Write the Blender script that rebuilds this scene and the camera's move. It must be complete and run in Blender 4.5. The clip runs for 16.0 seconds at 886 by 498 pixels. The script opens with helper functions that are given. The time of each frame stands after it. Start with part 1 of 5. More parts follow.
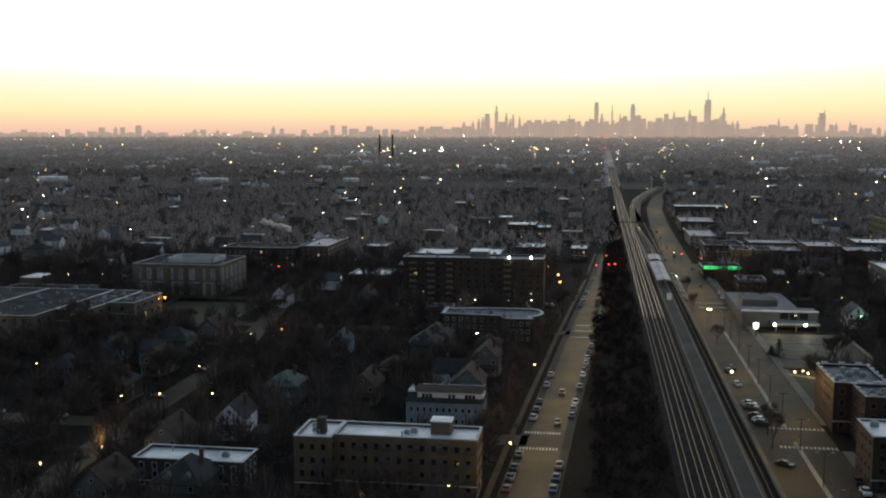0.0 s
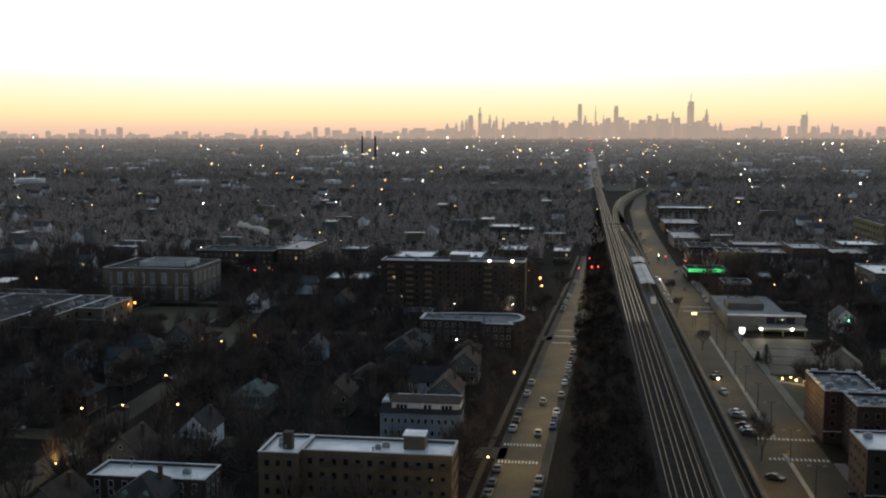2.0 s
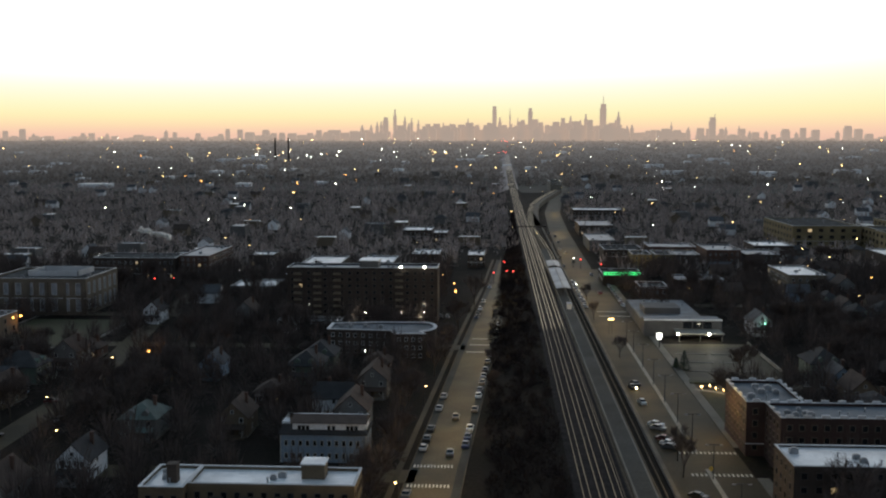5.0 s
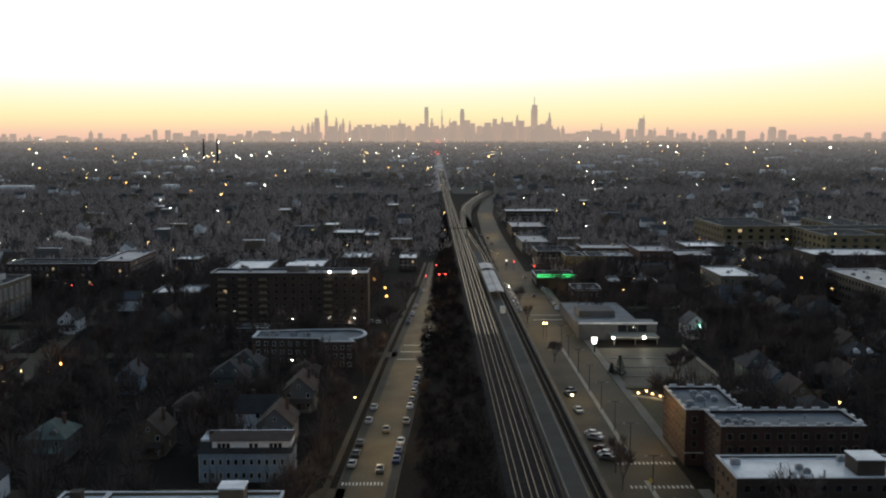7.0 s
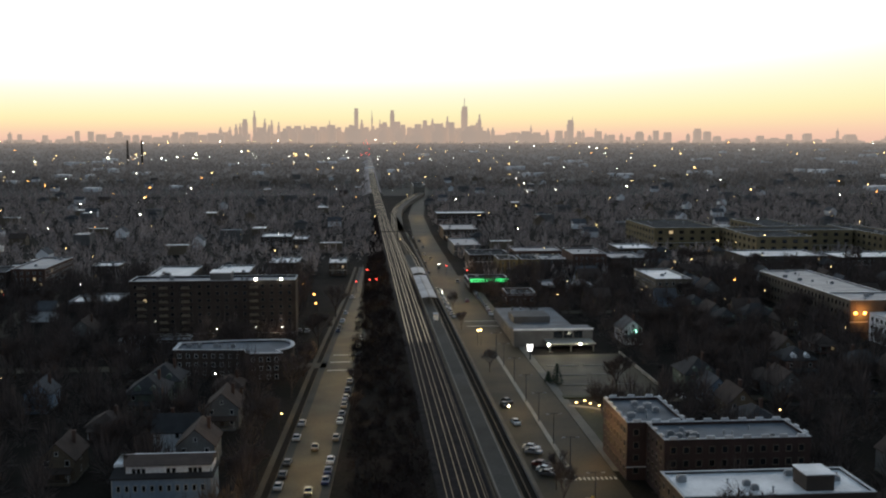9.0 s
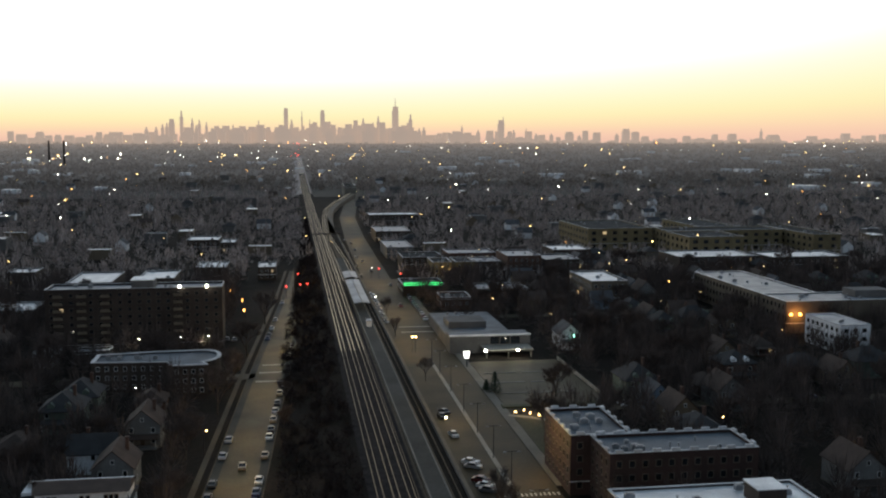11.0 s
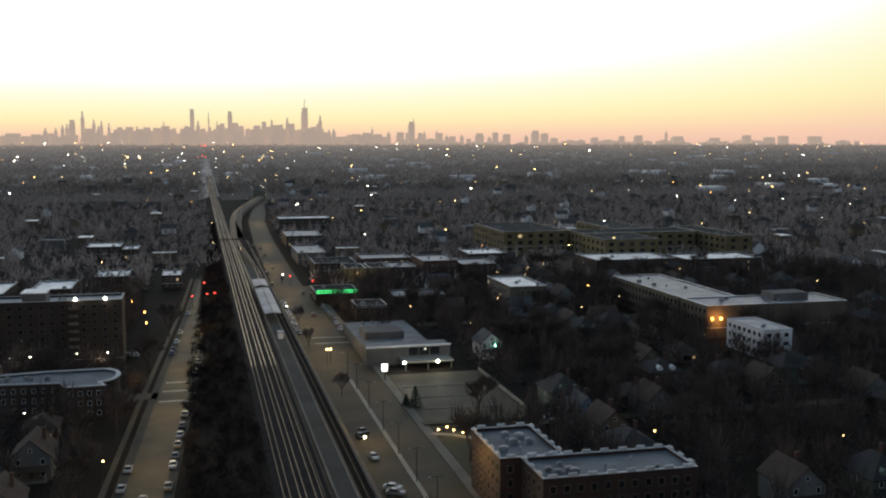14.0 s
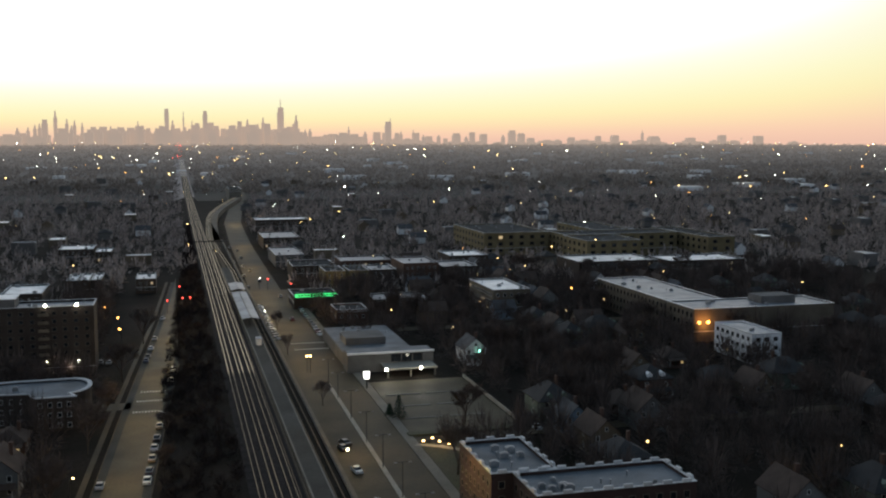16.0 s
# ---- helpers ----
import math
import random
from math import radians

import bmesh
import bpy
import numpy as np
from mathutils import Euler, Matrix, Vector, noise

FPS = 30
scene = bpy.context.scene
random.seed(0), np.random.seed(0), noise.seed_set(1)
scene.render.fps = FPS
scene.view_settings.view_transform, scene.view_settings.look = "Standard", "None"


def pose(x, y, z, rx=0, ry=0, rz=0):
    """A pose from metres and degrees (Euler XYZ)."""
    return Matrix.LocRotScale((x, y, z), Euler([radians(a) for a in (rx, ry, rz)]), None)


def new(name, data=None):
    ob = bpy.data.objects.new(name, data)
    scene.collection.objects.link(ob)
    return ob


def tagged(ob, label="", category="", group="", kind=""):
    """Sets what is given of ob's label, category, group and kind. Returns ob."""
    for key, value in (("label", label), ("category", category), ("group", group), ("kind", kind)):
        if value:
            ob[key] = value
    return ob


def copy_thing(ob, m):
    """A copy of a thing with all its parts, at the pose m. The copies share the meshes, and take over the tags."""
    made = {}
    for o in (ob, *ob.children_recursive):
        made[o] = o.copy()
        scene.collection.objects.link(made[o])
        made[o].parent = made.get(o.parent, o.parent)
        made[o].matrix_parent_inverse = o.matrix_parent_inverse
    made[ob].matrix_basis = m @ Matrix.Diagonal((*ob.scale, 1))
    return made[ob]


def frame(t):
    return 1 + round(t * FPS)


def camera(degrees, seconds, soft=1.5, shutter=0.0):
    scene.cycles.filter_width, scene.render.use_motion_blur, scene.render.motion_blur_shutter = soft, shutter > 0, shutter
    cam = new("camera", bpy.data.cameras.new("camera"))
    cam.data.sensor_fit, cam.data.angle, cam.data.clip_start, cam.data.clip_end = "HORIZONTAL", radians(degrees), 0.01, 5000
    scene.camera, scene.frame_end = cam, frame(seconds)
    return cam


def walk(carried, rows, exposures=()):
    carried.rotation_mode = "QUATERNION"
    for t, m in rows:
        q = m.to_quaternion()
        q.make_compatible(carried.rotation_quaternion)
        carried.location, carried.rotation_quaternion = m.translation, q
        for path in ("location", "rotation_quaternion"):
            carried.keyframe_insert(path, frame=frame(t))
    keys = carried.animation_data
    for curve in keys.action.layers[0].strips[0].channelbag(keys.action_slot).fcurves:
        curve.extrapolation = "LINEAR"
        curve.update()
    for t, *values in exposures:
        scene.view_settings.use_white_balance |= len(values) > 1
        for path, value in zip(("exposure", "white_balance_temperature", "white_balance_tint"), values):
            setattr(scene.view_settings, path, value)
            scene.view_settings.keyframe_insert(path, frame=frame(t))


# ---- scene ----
cam = camera(47.1, 16.0, soft=2.1)
PATH = [
    (0, 0.00, 0.00, 80.00, 83.53, 0.00, 8.65),
    (0.5, 0.15, 2.99, 79.67, 83.58, 0.00, 8.61),
    (1, 0.27, 5.98, 79.45, 83.60, 0.00, 8.44),
    (1.5, 0.41, 8.96, 79.34, 83.62, 0.00, 8.15),
    (2, 0.56, 11.92, 79.27, 83.63, 0.00, 7.75),
    (2.5, 0.71, 14.89, 79.20, 83.64, 0.00, 7.22),
    (3, 0.84, 17.85, 79.13, 83.67, 0.00, 6.57),
    (3.5, 0.99, 20.80, 79.08, 83.69, 0.00, 5.81),
    (4, 1.13, 23.73, 79.00, 83.72, 0.00, 4.90),
    (6.5, 1.87, 38.23, 78.66, 83.77, 0.00, 0.21),
    (7, 2.00, 41.23, 78.66, 83.80, 0.00, -0.76),
    (7.5, 2.10, 44.30, 78.67, 83.83, 0.00, -1.74),
    (8, 2.15, 47.42, 78.70, 83.83, 0.00, -2.72),
    (8.5, 2.20, 50.59, 78.78, 83.87, 0.00, -3.71),
    (9, 2.27, 53.70, 78.87, 83.88, 0.00, -4.67),
    (11.5, 2.90, 68.53, 79.14, 83.91, -0.00, -9.50),
    (12, 3.07, 71.37, 79.19, 83.94, -0.00, -10.45),
    (12.5, 3.24, 74.14, 79.27, 83.94, -0.00, -11.39),
    (13, 3.40, 76.84, 79.34, 83.94, -0.00, -12.23),
    (13.5, 3.52, 79.45, 79.39, 83.95, -0.00, -12.96),
    (14, 3.60, 82.00, 79.43, 83.97, -0.00, -13.58),
    (14.5, 3.66, 84.47, 79.48, 83.97, -0.00, -14.09),
    (15, 3.70, 86.92, 79.56, 83.95, -0.00, -14.48),
    (15.5, 3.68, 89.36, 79.63, 83.95, -0.00, -14.76),
    (16, 3.67, 91.79, 79.71, 83.96, -0.00, -14.91),
]
walk(cam, [(t, pose(x, y, z, rx, ry, rz)) for t, x, y, z, rx, ry, rz in PATH])

# ---------- world: dawn sky, the sun still under the horizon ----------
def make_world():
    w = bpy.data.worlds.new("dawn_sky")
    w.use_nodes = True
    nt = w.node_tree
    nt.nodes.clear()
    N, L = nt.nodes.new, nt.links.new
    out, bg = N("ShaderNodeOutputWorld"), N("ShaderNodeBackground")
    tc, sep = N("ShaderNodeTexCoord"), N("ShaderNodeSeparateXYZ")
    L(tc.outputs["Generated"], sep.inputs[0])

    def ramp(stops):
        r = N("ShaderNodeValToRGB")
        e = r.color_ramp.elements
        e[0].position, e[0].color = stops[0][0], (*stops[0][1], 1)
        e[1].position, e[1].color = stops[-1][0], (*stops[-1][1], 1)
        for p, c in stops[1:-1]:
            k = e.new(p)
            k.color = (*c, 1)
        L(height, r.inputs[0])
        return r
    glow_dir = N("ShaderNodeVectorMath")
    glow_dir.operation = "DOT_PRODUCT"
    L(tc.outputs["Generated"], glow_dir.inputs[0])
    glow_dir.inputs[1].default_value = (math.sin(radians(-10)), math.cos(radians(-10)), 0)
    lift = N("ShaderNodeMapRange")                # the coloured band stands higher away from the sunrise
    for k, v in (("From Min", 0.60), ("From Max", 0.985), ("To Min", 0.28), ("To Max", 1.0)):
        lift.inputs[k].default_value = v
    L(glow_dir.outputs["Value"], lift.inputs["Value"])

    def calc(op, a, b):
        n = N("ShaderNodeMath")
        n.operation = op
        for i, v in enumerate((a, b)):
            if isinstance(v, float):
                n.inputs[i].default_value = v
            else:
                L(v, n.inputs[i])
        return n.outputs[0]
    z = sep.outputs["Z"]
    height = calc("MAXIMUM", calc("MULTIPLY", z, lift.outputs[0]), calc("SUBTRACT", z, 0.1))
    glow = ramp([(0.0, (0.88, 0.56, 0.43)), (0.006, (0.96, 0.63, 0.45)), (0.013, (1.0, 0.76, 0.46)), (0.021, (1.0, 0.89, 0.50)), (0.032, (1.0, 0.96, 0.62)), (0.045, (1.02, 1.0, 0.80)),
                 (0.06, (1.22, 1.2, 1.1)), (0.22, (1.1, 1.1, 1.12)), (0.5, (0.28, 0.36, 0.46)), (1.0, (0.135, 0.205, 0.275))])
    height = z
    far = ramp([(0.0, (0.36, 0.36, 0.39)), (0.08, (0.42, 0.41, 0.44)), (0.3, (0.22, 0.265, 0.325)), (0.6, (0.135, 0.205, 0.275)), (1.0, (0.135, 0.205, 0.275))])
    dot = N("ShaderNodeVectorMath")
    dot.operation = "DOT_PRODUCT"
    L(tc.outputs["Generated"], dot.inputs[0])
    a = radians(-6)
    dot.inputs[1].default_value = (math.sin(a), math.cos(a), 0)
    mr = N("ShaderNodeMapRange")
    mr.interpolation_type = "SMOOTHSTEP"
    mr.inputs["From Min"].default_value, mr.inputs["From Max"].default_value = 0.05, 0.8
    L(dot.outputs["Value"], mr.inputs["Value"])
    mix = N("ShaderNodeMix")
    mix.data_type = "RGBA"
    L(mr.outputs[0], mix.inputs[0])
    L(far.outputs[0], mix.inputs[6])
    L(glow.outputs[0], mix.inputs[7])
    L(mix.outputs[2], bg.inputs[0])
    bg.inputs[1].default_value = 1.0
    L(bg.outputs[0], out.inputs[0])
    scene.world = w


make_world()
scene.view_settings.exposure = 0.0


# ---------- materials ----------
def material(name, col, rough=0.85, metal=0.0, var=0.25, scale=0.6, bump=0.3, col2=None, emit=None, strength=0.0, island=False, detail=0.15, spec=0.3):
    m = bpy.data.materials.new(name)
    m.use_nodes = True
    nt = m.node_tree
    N, L = nt.nodes.new, nt.links.new
    b = nt.nodes["Principled BSDF"]
    b.inputs["Roughness"].default_value, b.inputs["Metallic"].default_value = rough, metal
    b.inputs["Specular IOR Level"].default_value = spec
    if emit:
        b.inputs["Base Color"].default_value = (*col, 1)
        b.inputs["Emission Color"].default_value = (*emit, 1)
        b.inputs["Emission Strength"].default_value = strength
        return m
    tc = N("ShaderNodeNewGeometry")
    n1, n2 = N("ShaderNodeTexNoise"), N("ShaderNodeTexNoise")
    n1.inputs["Scale"].default_value, n1.inputs["Detail"].default_value = scale * 0.15, 4
    n2.inputs["Scale"].default_value, n2.inputs["Detail"].default_value = scale * 3.0, 5
    L(tc.outputs["Position"], n1.inputs["Vector"])
    L(tc.outputs["Position"], n2.inputs["Vector"])
    r1 = N("ShaderNodeMix")
    r1.data_type = "RGBA"
    c2 = col2 or tuple(c * (1 - var) for c in col)
    r1.inputs[6].default_value, r1.inputs[7].default_value = (*c2, 1), (*tuple(min(1, c * (1 + var * 0.6)) for c in col), 1)
    mr = N("ShaderNodeMapRange")
    mr.inputs["From Min"].default_value, mr.inputs["From Max"].default_value = 0.32, 0.68
    L(n1.outputs["Fac"], mr.inputs["Value"])
    L(mr.outputs[0], r1.inputs[0])
    hs = N("ShaderNodeHueSaturation")
    L(r1.outputs[2], hs.inputs["Color"])
    ma = N("ShaderNodeMapRange")
    ma.inputs["From Min"].default_value, ma.inputs["From Max"].default_value = 0.3, 0.7
    ma.inputs["To Min"].default_value, ma.inputs["To Max"].default_value = 1 - detail, 1 + detail
    L(n2.outputs["Fac"], ma.inputs["Value"])
    oi = N("ShaderNodeObjectInfo")
    rnd = oi.outputs["Random"]
    if island:
        rnd = tc.outputs["Random Per Island"]
    mo = N("ShaderNodeMapRange")
    k = 0.35 if island else 0.12
    mo.inputs["To Min"].default_value, mo.inputs["To Max"].default_value = 1 - k, 1 + k
    L(rnd, mo.inputs["Value"])
    mu = N("ShaderNodeMath")
    mu.operation = "MULTIPLY"
    L(ma.outputs[0], mu.inputs[0])
    L(mo.outputs[0], mu.inputs[1])
    L(mu.outputs[0], hs.inputs["Value"])
    L(hs.outputs[0], b.inputs["Base Color"])
    if bump:
        bp = N("ShaderNodeBump")
        bp.inputs["Strength"].default_value, bp.inputs["Distance"].default_value = bump, 0.06
        L(n2.outputs["Fac"], bp.inputs["Height"])
        L(bp.outputs[0], b.inputs["Normal"])
    return m


M = {}
for nm, kw in dict(
    earth=dict(col=(0.025, 0.020, 0.017), col2=(0.016, 0.015, 0.012), spec=0.03, scale=0.35, bump=0.6, detail=0.3),
    lawn=dict(col=(0.055, 0.058, 0.03), col2=(0.07, 0.06, 0.035), scale=0.5, bump=0.5, detail=0.3),
    shrub=dict(col=(0.028, 0.021, 0.021), island=True, bump=0, spec=0.1),
    asphalt=dict(spec=0.1, col=(0.09, 0.075, 0.045), col2=(0.057, 0.048, 0.031), rough=0.6, scale=0.5, bump=0.15, detail=0.15),
    asphalt_worn=dict(spec=0.1, col=(0.082, 0.068, 0.043), col2=(0.052, 0.044, 0.03), rough=0.65, scale=0.4, bump=0.2, detail=0.15),
    concrete=dict(col=(0.17, 0.16, 0.135), rough=0.8, scale=0.6),
    concrete_pale=dict(col=(0.30, 0.28, 0.24), rough=0.8, scale=0.6),
    platform=dict(spec=0.06, col=(0.062, 0.064, 0.06), rough=0.7, scale=0.5),
    paint_white=dict(col=(0.6, 0.58, 0.52), rough=0.7, scale=2, detail=0.3),
    paint_yellow=dict(col=(0.5, 0.36, 0.08), rough=0.7, scale=2, detail=0.3),
    # Same steel as the far rails, darker because less sky glints near by.
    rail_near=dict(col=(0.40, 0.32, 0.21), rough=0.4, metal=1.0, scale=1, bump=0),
    ballast_tan=dict(col=(0.085, 0.072, 0.055), spec=0.05, scale=2.5, bump=0.8, detail=0.4),
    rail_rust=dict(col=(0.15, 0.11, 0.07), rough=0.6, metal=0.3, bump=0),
    roof_slate=dict(col=(0.12, 0.14, 0.16), rough=0.6, var=0.4, scale=0.9, bump=0.3),
    brick_deep=dict(col=(0.05, 0.03, 0.026), scale=1.5, col2=(0.036, 0.024, 0.021)),
    # Pane colour with the sky's reflection painted in.
    glass_sky=dict(col=(0.26, 0.28, 0.30), rough=0.25, bump=0, var=0.4, scale=1.5),
    ballast=dict(spec=0.04, col=(0.03, 0.026, 0.026), col2=(0.02, 0.018, 0.018), scale=2.5, bump=0.9, detail=0.5),
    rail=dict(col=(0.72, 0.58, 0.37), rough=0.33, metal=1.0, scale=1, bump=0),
    brick_buff=dict(col=(0.135, 0.102, 0.064), scale=1.5, col2=(0.10, 0.078, 0.052)),
    brick_red=dict(col=(0.10, 0.058, 0.043), scale=1.5, col2=(0.075, 0.046, 0.036)),
    brick_brown=dict(col=(0.06, 0.045, 0.036), scale=1.5, col2=(0.045, 0.036, 0.03)),
    brick_dark=dict(col=(0.042, 0.033, 0.028), scale=1.5),
    stone_tan=dict(col=(0.14, 0.118, 0.09), scale=1.0),
    stone_yellow=dict(col=(0.19, 0.155, 0.085), scale=1.0),
    stone_grey=dict(col=(0.14, 0.135, 0.13), scale=1.0),
    siding_white=dict(col=(0.78, 0.79, 0.80), rough=0.6, var=0.12),
    siding_blue=dict(col=(0.23, 0.30, 0.38), rough=0.6, var=0.15),
    siding_grey=dict(col=(0.15, 0.15, 0.145), rough=0.7),
    siding_tan=dict(col=(0.15, 0.12, 0.085), rough=0.7),
    siding_green=dict(col=(0.12, 0.15, 0.12), rough=0.7),
    shingle_dark=dict(col=(0.042, 0.041, 0.042), scale=2, bump=0.6, detail=0.3),
    shingle_grey=dict(col=(0.085, 0.086, 0.092), scale=2, bump=0.6, detail=0.3),
    shingle_brown=dict(col=(0.068, 0.048, 0.039), scale=2, bump=0.6, detail=0.3),
    shingle_green=dict(col=(0.13, 0.16, 0.145), scale=2, bump=0.5, detail=0.3),
    roof_white=dict(col=(0.86, 0.88, 0.90), spec=0.6, rough=0.38, var=0.3, scale=1.2, bump=0.3, detail=0.12),
    roof_grey=dict(col=(0.23, 0.255, 0.285), spec=0.5, rough=0.45, var=0.35, scale=0.9, bump=0.3),
    roof_tar=dict(col=(0.085, 0.085, 0.085), spec=0.03, rough=0.95, var=0.4, scale=0.9, bump=0.4),
    coping=dict(col=(0.55, 0.56, 0.57), rough=0.5, var=0.2),
    metal_grey=dict(col=(0.30, 0.31, 0.32), rough=0.45, metal=0.5, bump=0.1),
    metal_dark=dict(col=(0.05, 0.05, 0.05), rough=0.5, metal=0.3, bump=0),
    glass_dark=dict(col=(0.015, 0.018, 0.022), rough=0.08, bump=0, spec=0.6),
    frame_pale=dict(col=(0.5, 0.5, 0.48), rough=0.6, bump=0),
    frame_dark=dict(col=(0.08, 0.07, 0.06), rough=0.6, bump=0),
    bark=dict(col=(0.07, 0.058, 0.046), island=True, bump=0, spec=0.1),
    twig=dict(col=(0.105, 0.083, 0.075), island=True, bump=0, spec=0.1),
    # Far ground and far twigs: base colours lightened to imitate haze.
    hazed_plain=dict(col=(0.12, 0.105, 0.09), scale=0.02, bump=0, spec=0.05),
    hazed_wood=dict(col=(0.42, 0.355, 0.325), col2=(0.32, 0.27, 0.25), scale=0.06, island=True, bump=0, spec=0.1),
    conifer=dict(col=(0.02, 0.035, 0.02), island=True, bump=0),
    rubber=dict(col=(0.02, 0.02, 0.02), bump=0),
    steam=dict(col=(0.85, 0.85, 0.86), rough=1.0, bump=0, var=0.05),
).items():
    M[nm] = material(nm, **kw)
for nm, c in dict(white=(0.65, 0.66, 0.67), silver=(0.35, 0.36, 0.38), black=(0.02, 0.02, 0.022), grey=(0.12, 0.125, 0.13), red=(0.12, 0.02, 0.02), blue=(0.03, 0.05, 0.12), tan=(0.3, 0.24, 0.16)).items():
    M["car_" + nm] = material("car_paint_" + nm, c, rough=0.3, bump=0, var=0.05, spec=0.6)
for nm, c, k in (("warm", (1.0, 0.62, 0.22), 13.0), ("cool", (1.0, 0.95, 0.76), 26.0), ("orange", (1.0, 0.40, 0.08), 11.0), ("red", (1.0, 0.05, 0.03), 6.0), ("green", (0.02, 1.0, 0.22), 1.1),
                 ("mint", (0.35, 1.0, 0.7), 10.0), ("sign", (1.0, 1.0, 0.92), 3.0), ("yellow", (1.0, 0.75, 0.08), 1.6), ("window", (1.0, 0.68, 0.28), 0.5), ("head", (1.0, 0.85, 0.5), 10.0)):
    M["lit_" + nm] = material("lit_" + nm, (0.5, 0.5, 0.5), emit=c, strength=k)


# Tan emission on the towers imitates the haze in front of them.
M["skyline"] = material("skyline_haze_glow", (0.36, 0.28, 0.25), emit=(1.0, 0.79, 0.63), strength=0.34)
def haze_glow_backdrop():
    """Far plain and woods with haze painted into their emission, stronger towards the horizon."""
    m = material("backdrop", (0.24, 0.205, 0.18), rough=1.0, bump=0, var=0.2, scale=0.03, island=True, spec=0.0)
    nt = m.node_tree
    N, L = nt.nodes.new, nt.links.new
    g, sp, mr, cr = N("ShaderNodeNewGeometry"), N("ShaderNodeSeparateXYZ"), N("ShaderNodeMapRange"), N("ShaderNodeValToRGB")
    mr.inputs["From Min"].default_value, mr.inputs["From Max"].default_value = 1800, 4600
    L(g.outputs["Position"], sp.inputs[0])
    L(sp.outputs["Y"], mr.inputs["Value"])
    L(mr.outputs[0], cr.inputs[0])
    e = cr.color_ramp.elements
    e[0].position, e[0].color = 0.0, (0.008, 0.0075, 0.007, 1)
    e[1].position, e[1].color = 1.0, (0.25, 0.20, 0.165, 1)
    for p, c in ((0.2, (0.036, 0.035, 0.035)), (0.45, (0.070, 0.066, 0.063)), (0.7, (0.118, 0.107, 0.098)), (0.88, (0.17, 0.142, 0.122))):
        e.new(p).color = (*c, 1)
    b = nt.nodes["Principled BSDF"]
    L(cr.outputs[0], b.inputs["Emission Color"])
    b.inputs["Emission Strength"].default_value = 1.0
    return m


M["backdrop"] = haze_glow_backdrop()


def translucent(name, col):
    m = material(name, col, rough=1.0, bump=0, var=0.05)
    nt = m.node_tree
    t, mx = nt.nodes.new("ShaderNodeBsdfTranslucent"), nt.nodes.new("ShaderNodeMixShader")
    t.inputs[0].default_value = (*col, 1)
    mx.inputs[0].default_value = 0.85
    nt.links.new(nt.nodes["Principled BSDF"].outputs[0], mx.inputs[1])
    nt.links.new(t.outputs[0], mx.inputs[2])
    nt.links.new(mx.outputs[0], nt.nodes["Material Output"].inputs[0])
    return m


M["steam"] = translucent("steam", (0.97, 0.95, 0.92))


# ---------- building blocks ----------
CUBE_F = [(0, 3, 2, 1), (4, 5, 6, 7), (0, 1, 5, 4), (1, 2, 6, 5), (2, 3, 7, 6), (3, 0, 4, 7)]


def gz(y):
    """Height of the plain, raised far off to fit the horizon in the camera's view."""
    return 0.0 if y < 1500 else 66.0 * ((min(y, 4600) - 1500) / 3100.0) ** 1.25


def box_data(bs):
    vs, fs = [], []
    for x0, x1, y0, y1, z0, z1 in bs:
        k = len(vs)
        vs += [(x0, y0, z0), (x1, y0, z0), (x1, y1, z0), (x0, y1, z0), (x0, y0, z1), (x1, y0, z1), (x1, y1, z1), (x0, y1, z1)]
        fs += [tuple(k + i for i in f) for f in CUBE_F]
    return vs, fs


def mesh(name, vs, fs, *mats, index=None):
    me = bpy.data.meshes.new(name)
    me.from_pydata(vs, [], fs)
    for m in mats:
        me.materials.append(M[m] if isinstance(m, str) else m)
    if index:
        me.polygons.foreach_set("material_index", index)
    me.update()
    return me


def boxes(name, mat, *bs):
    vs, fs = box_data(bs)
    return mesh(name, vs, fs, mat)


def thing(name, label, category, m=None, group="", kind=""):
    ob = new(name)
    ob.empty_display_size = 0.5
    if m is not None:
        ob.matrix_basis = m
    return tagged(ob, label, category, group, kind)


def part(name, me, parent, label="", m=None):
    ob = new(name, me)
    ob.parent = parent
    if m is not None:
        ob.matrix_basis = m
    if label:
        ob["label"] = label
    return ob


def setting(name, me, label="", category=""):
    return tagged(new(name, me), label, category, kind="structure")


def prism(path, width, z0, z1, dz=0.0):
    """A strip along a path of (x, y[, offset]) with thickness."""
    vs, fs = [], []
    n = len(path)
    for i, p in enumerate(path):
        a, b = Vector(path[max(0, i - 1)][:2]), Vector(path[min(n - 1, i + 1)][:2])
        d = (b - a).normalized()
        s = Vector((d.y, -d.x)) * width / 2
        g = gz(p[1])
        for sx, sy, z in ((-s.x, -s.y, z1), (s.x, s.y, z1), (s.x, s.y, z0), (-s.x, -s.y, z0)):
            vs.append((p[0] + sx, p[1] + sy, z + g))
        if i:
            k = 4 * i
            fs += [(k - 4, k - 3, k + 1, k), (k - 3, k - 2, k + 2, k + 1), (k - 2, k - 1, k + 3, k + 2), (k - 1, k - 4, k, k + 3)]
    fs += [(3, 2, 1, 0), (4 * n - 4, 4 * n - 3, 4 * n - 2, 4 * n - 1)]
    return vs, fs


def merge(*datas):
    vs, fs = [], []
    for v, f in datas:
        k = len(vs)
        vs += v
        fs += [tuple(i + k for i in q) for q in f]
    return vs, fs


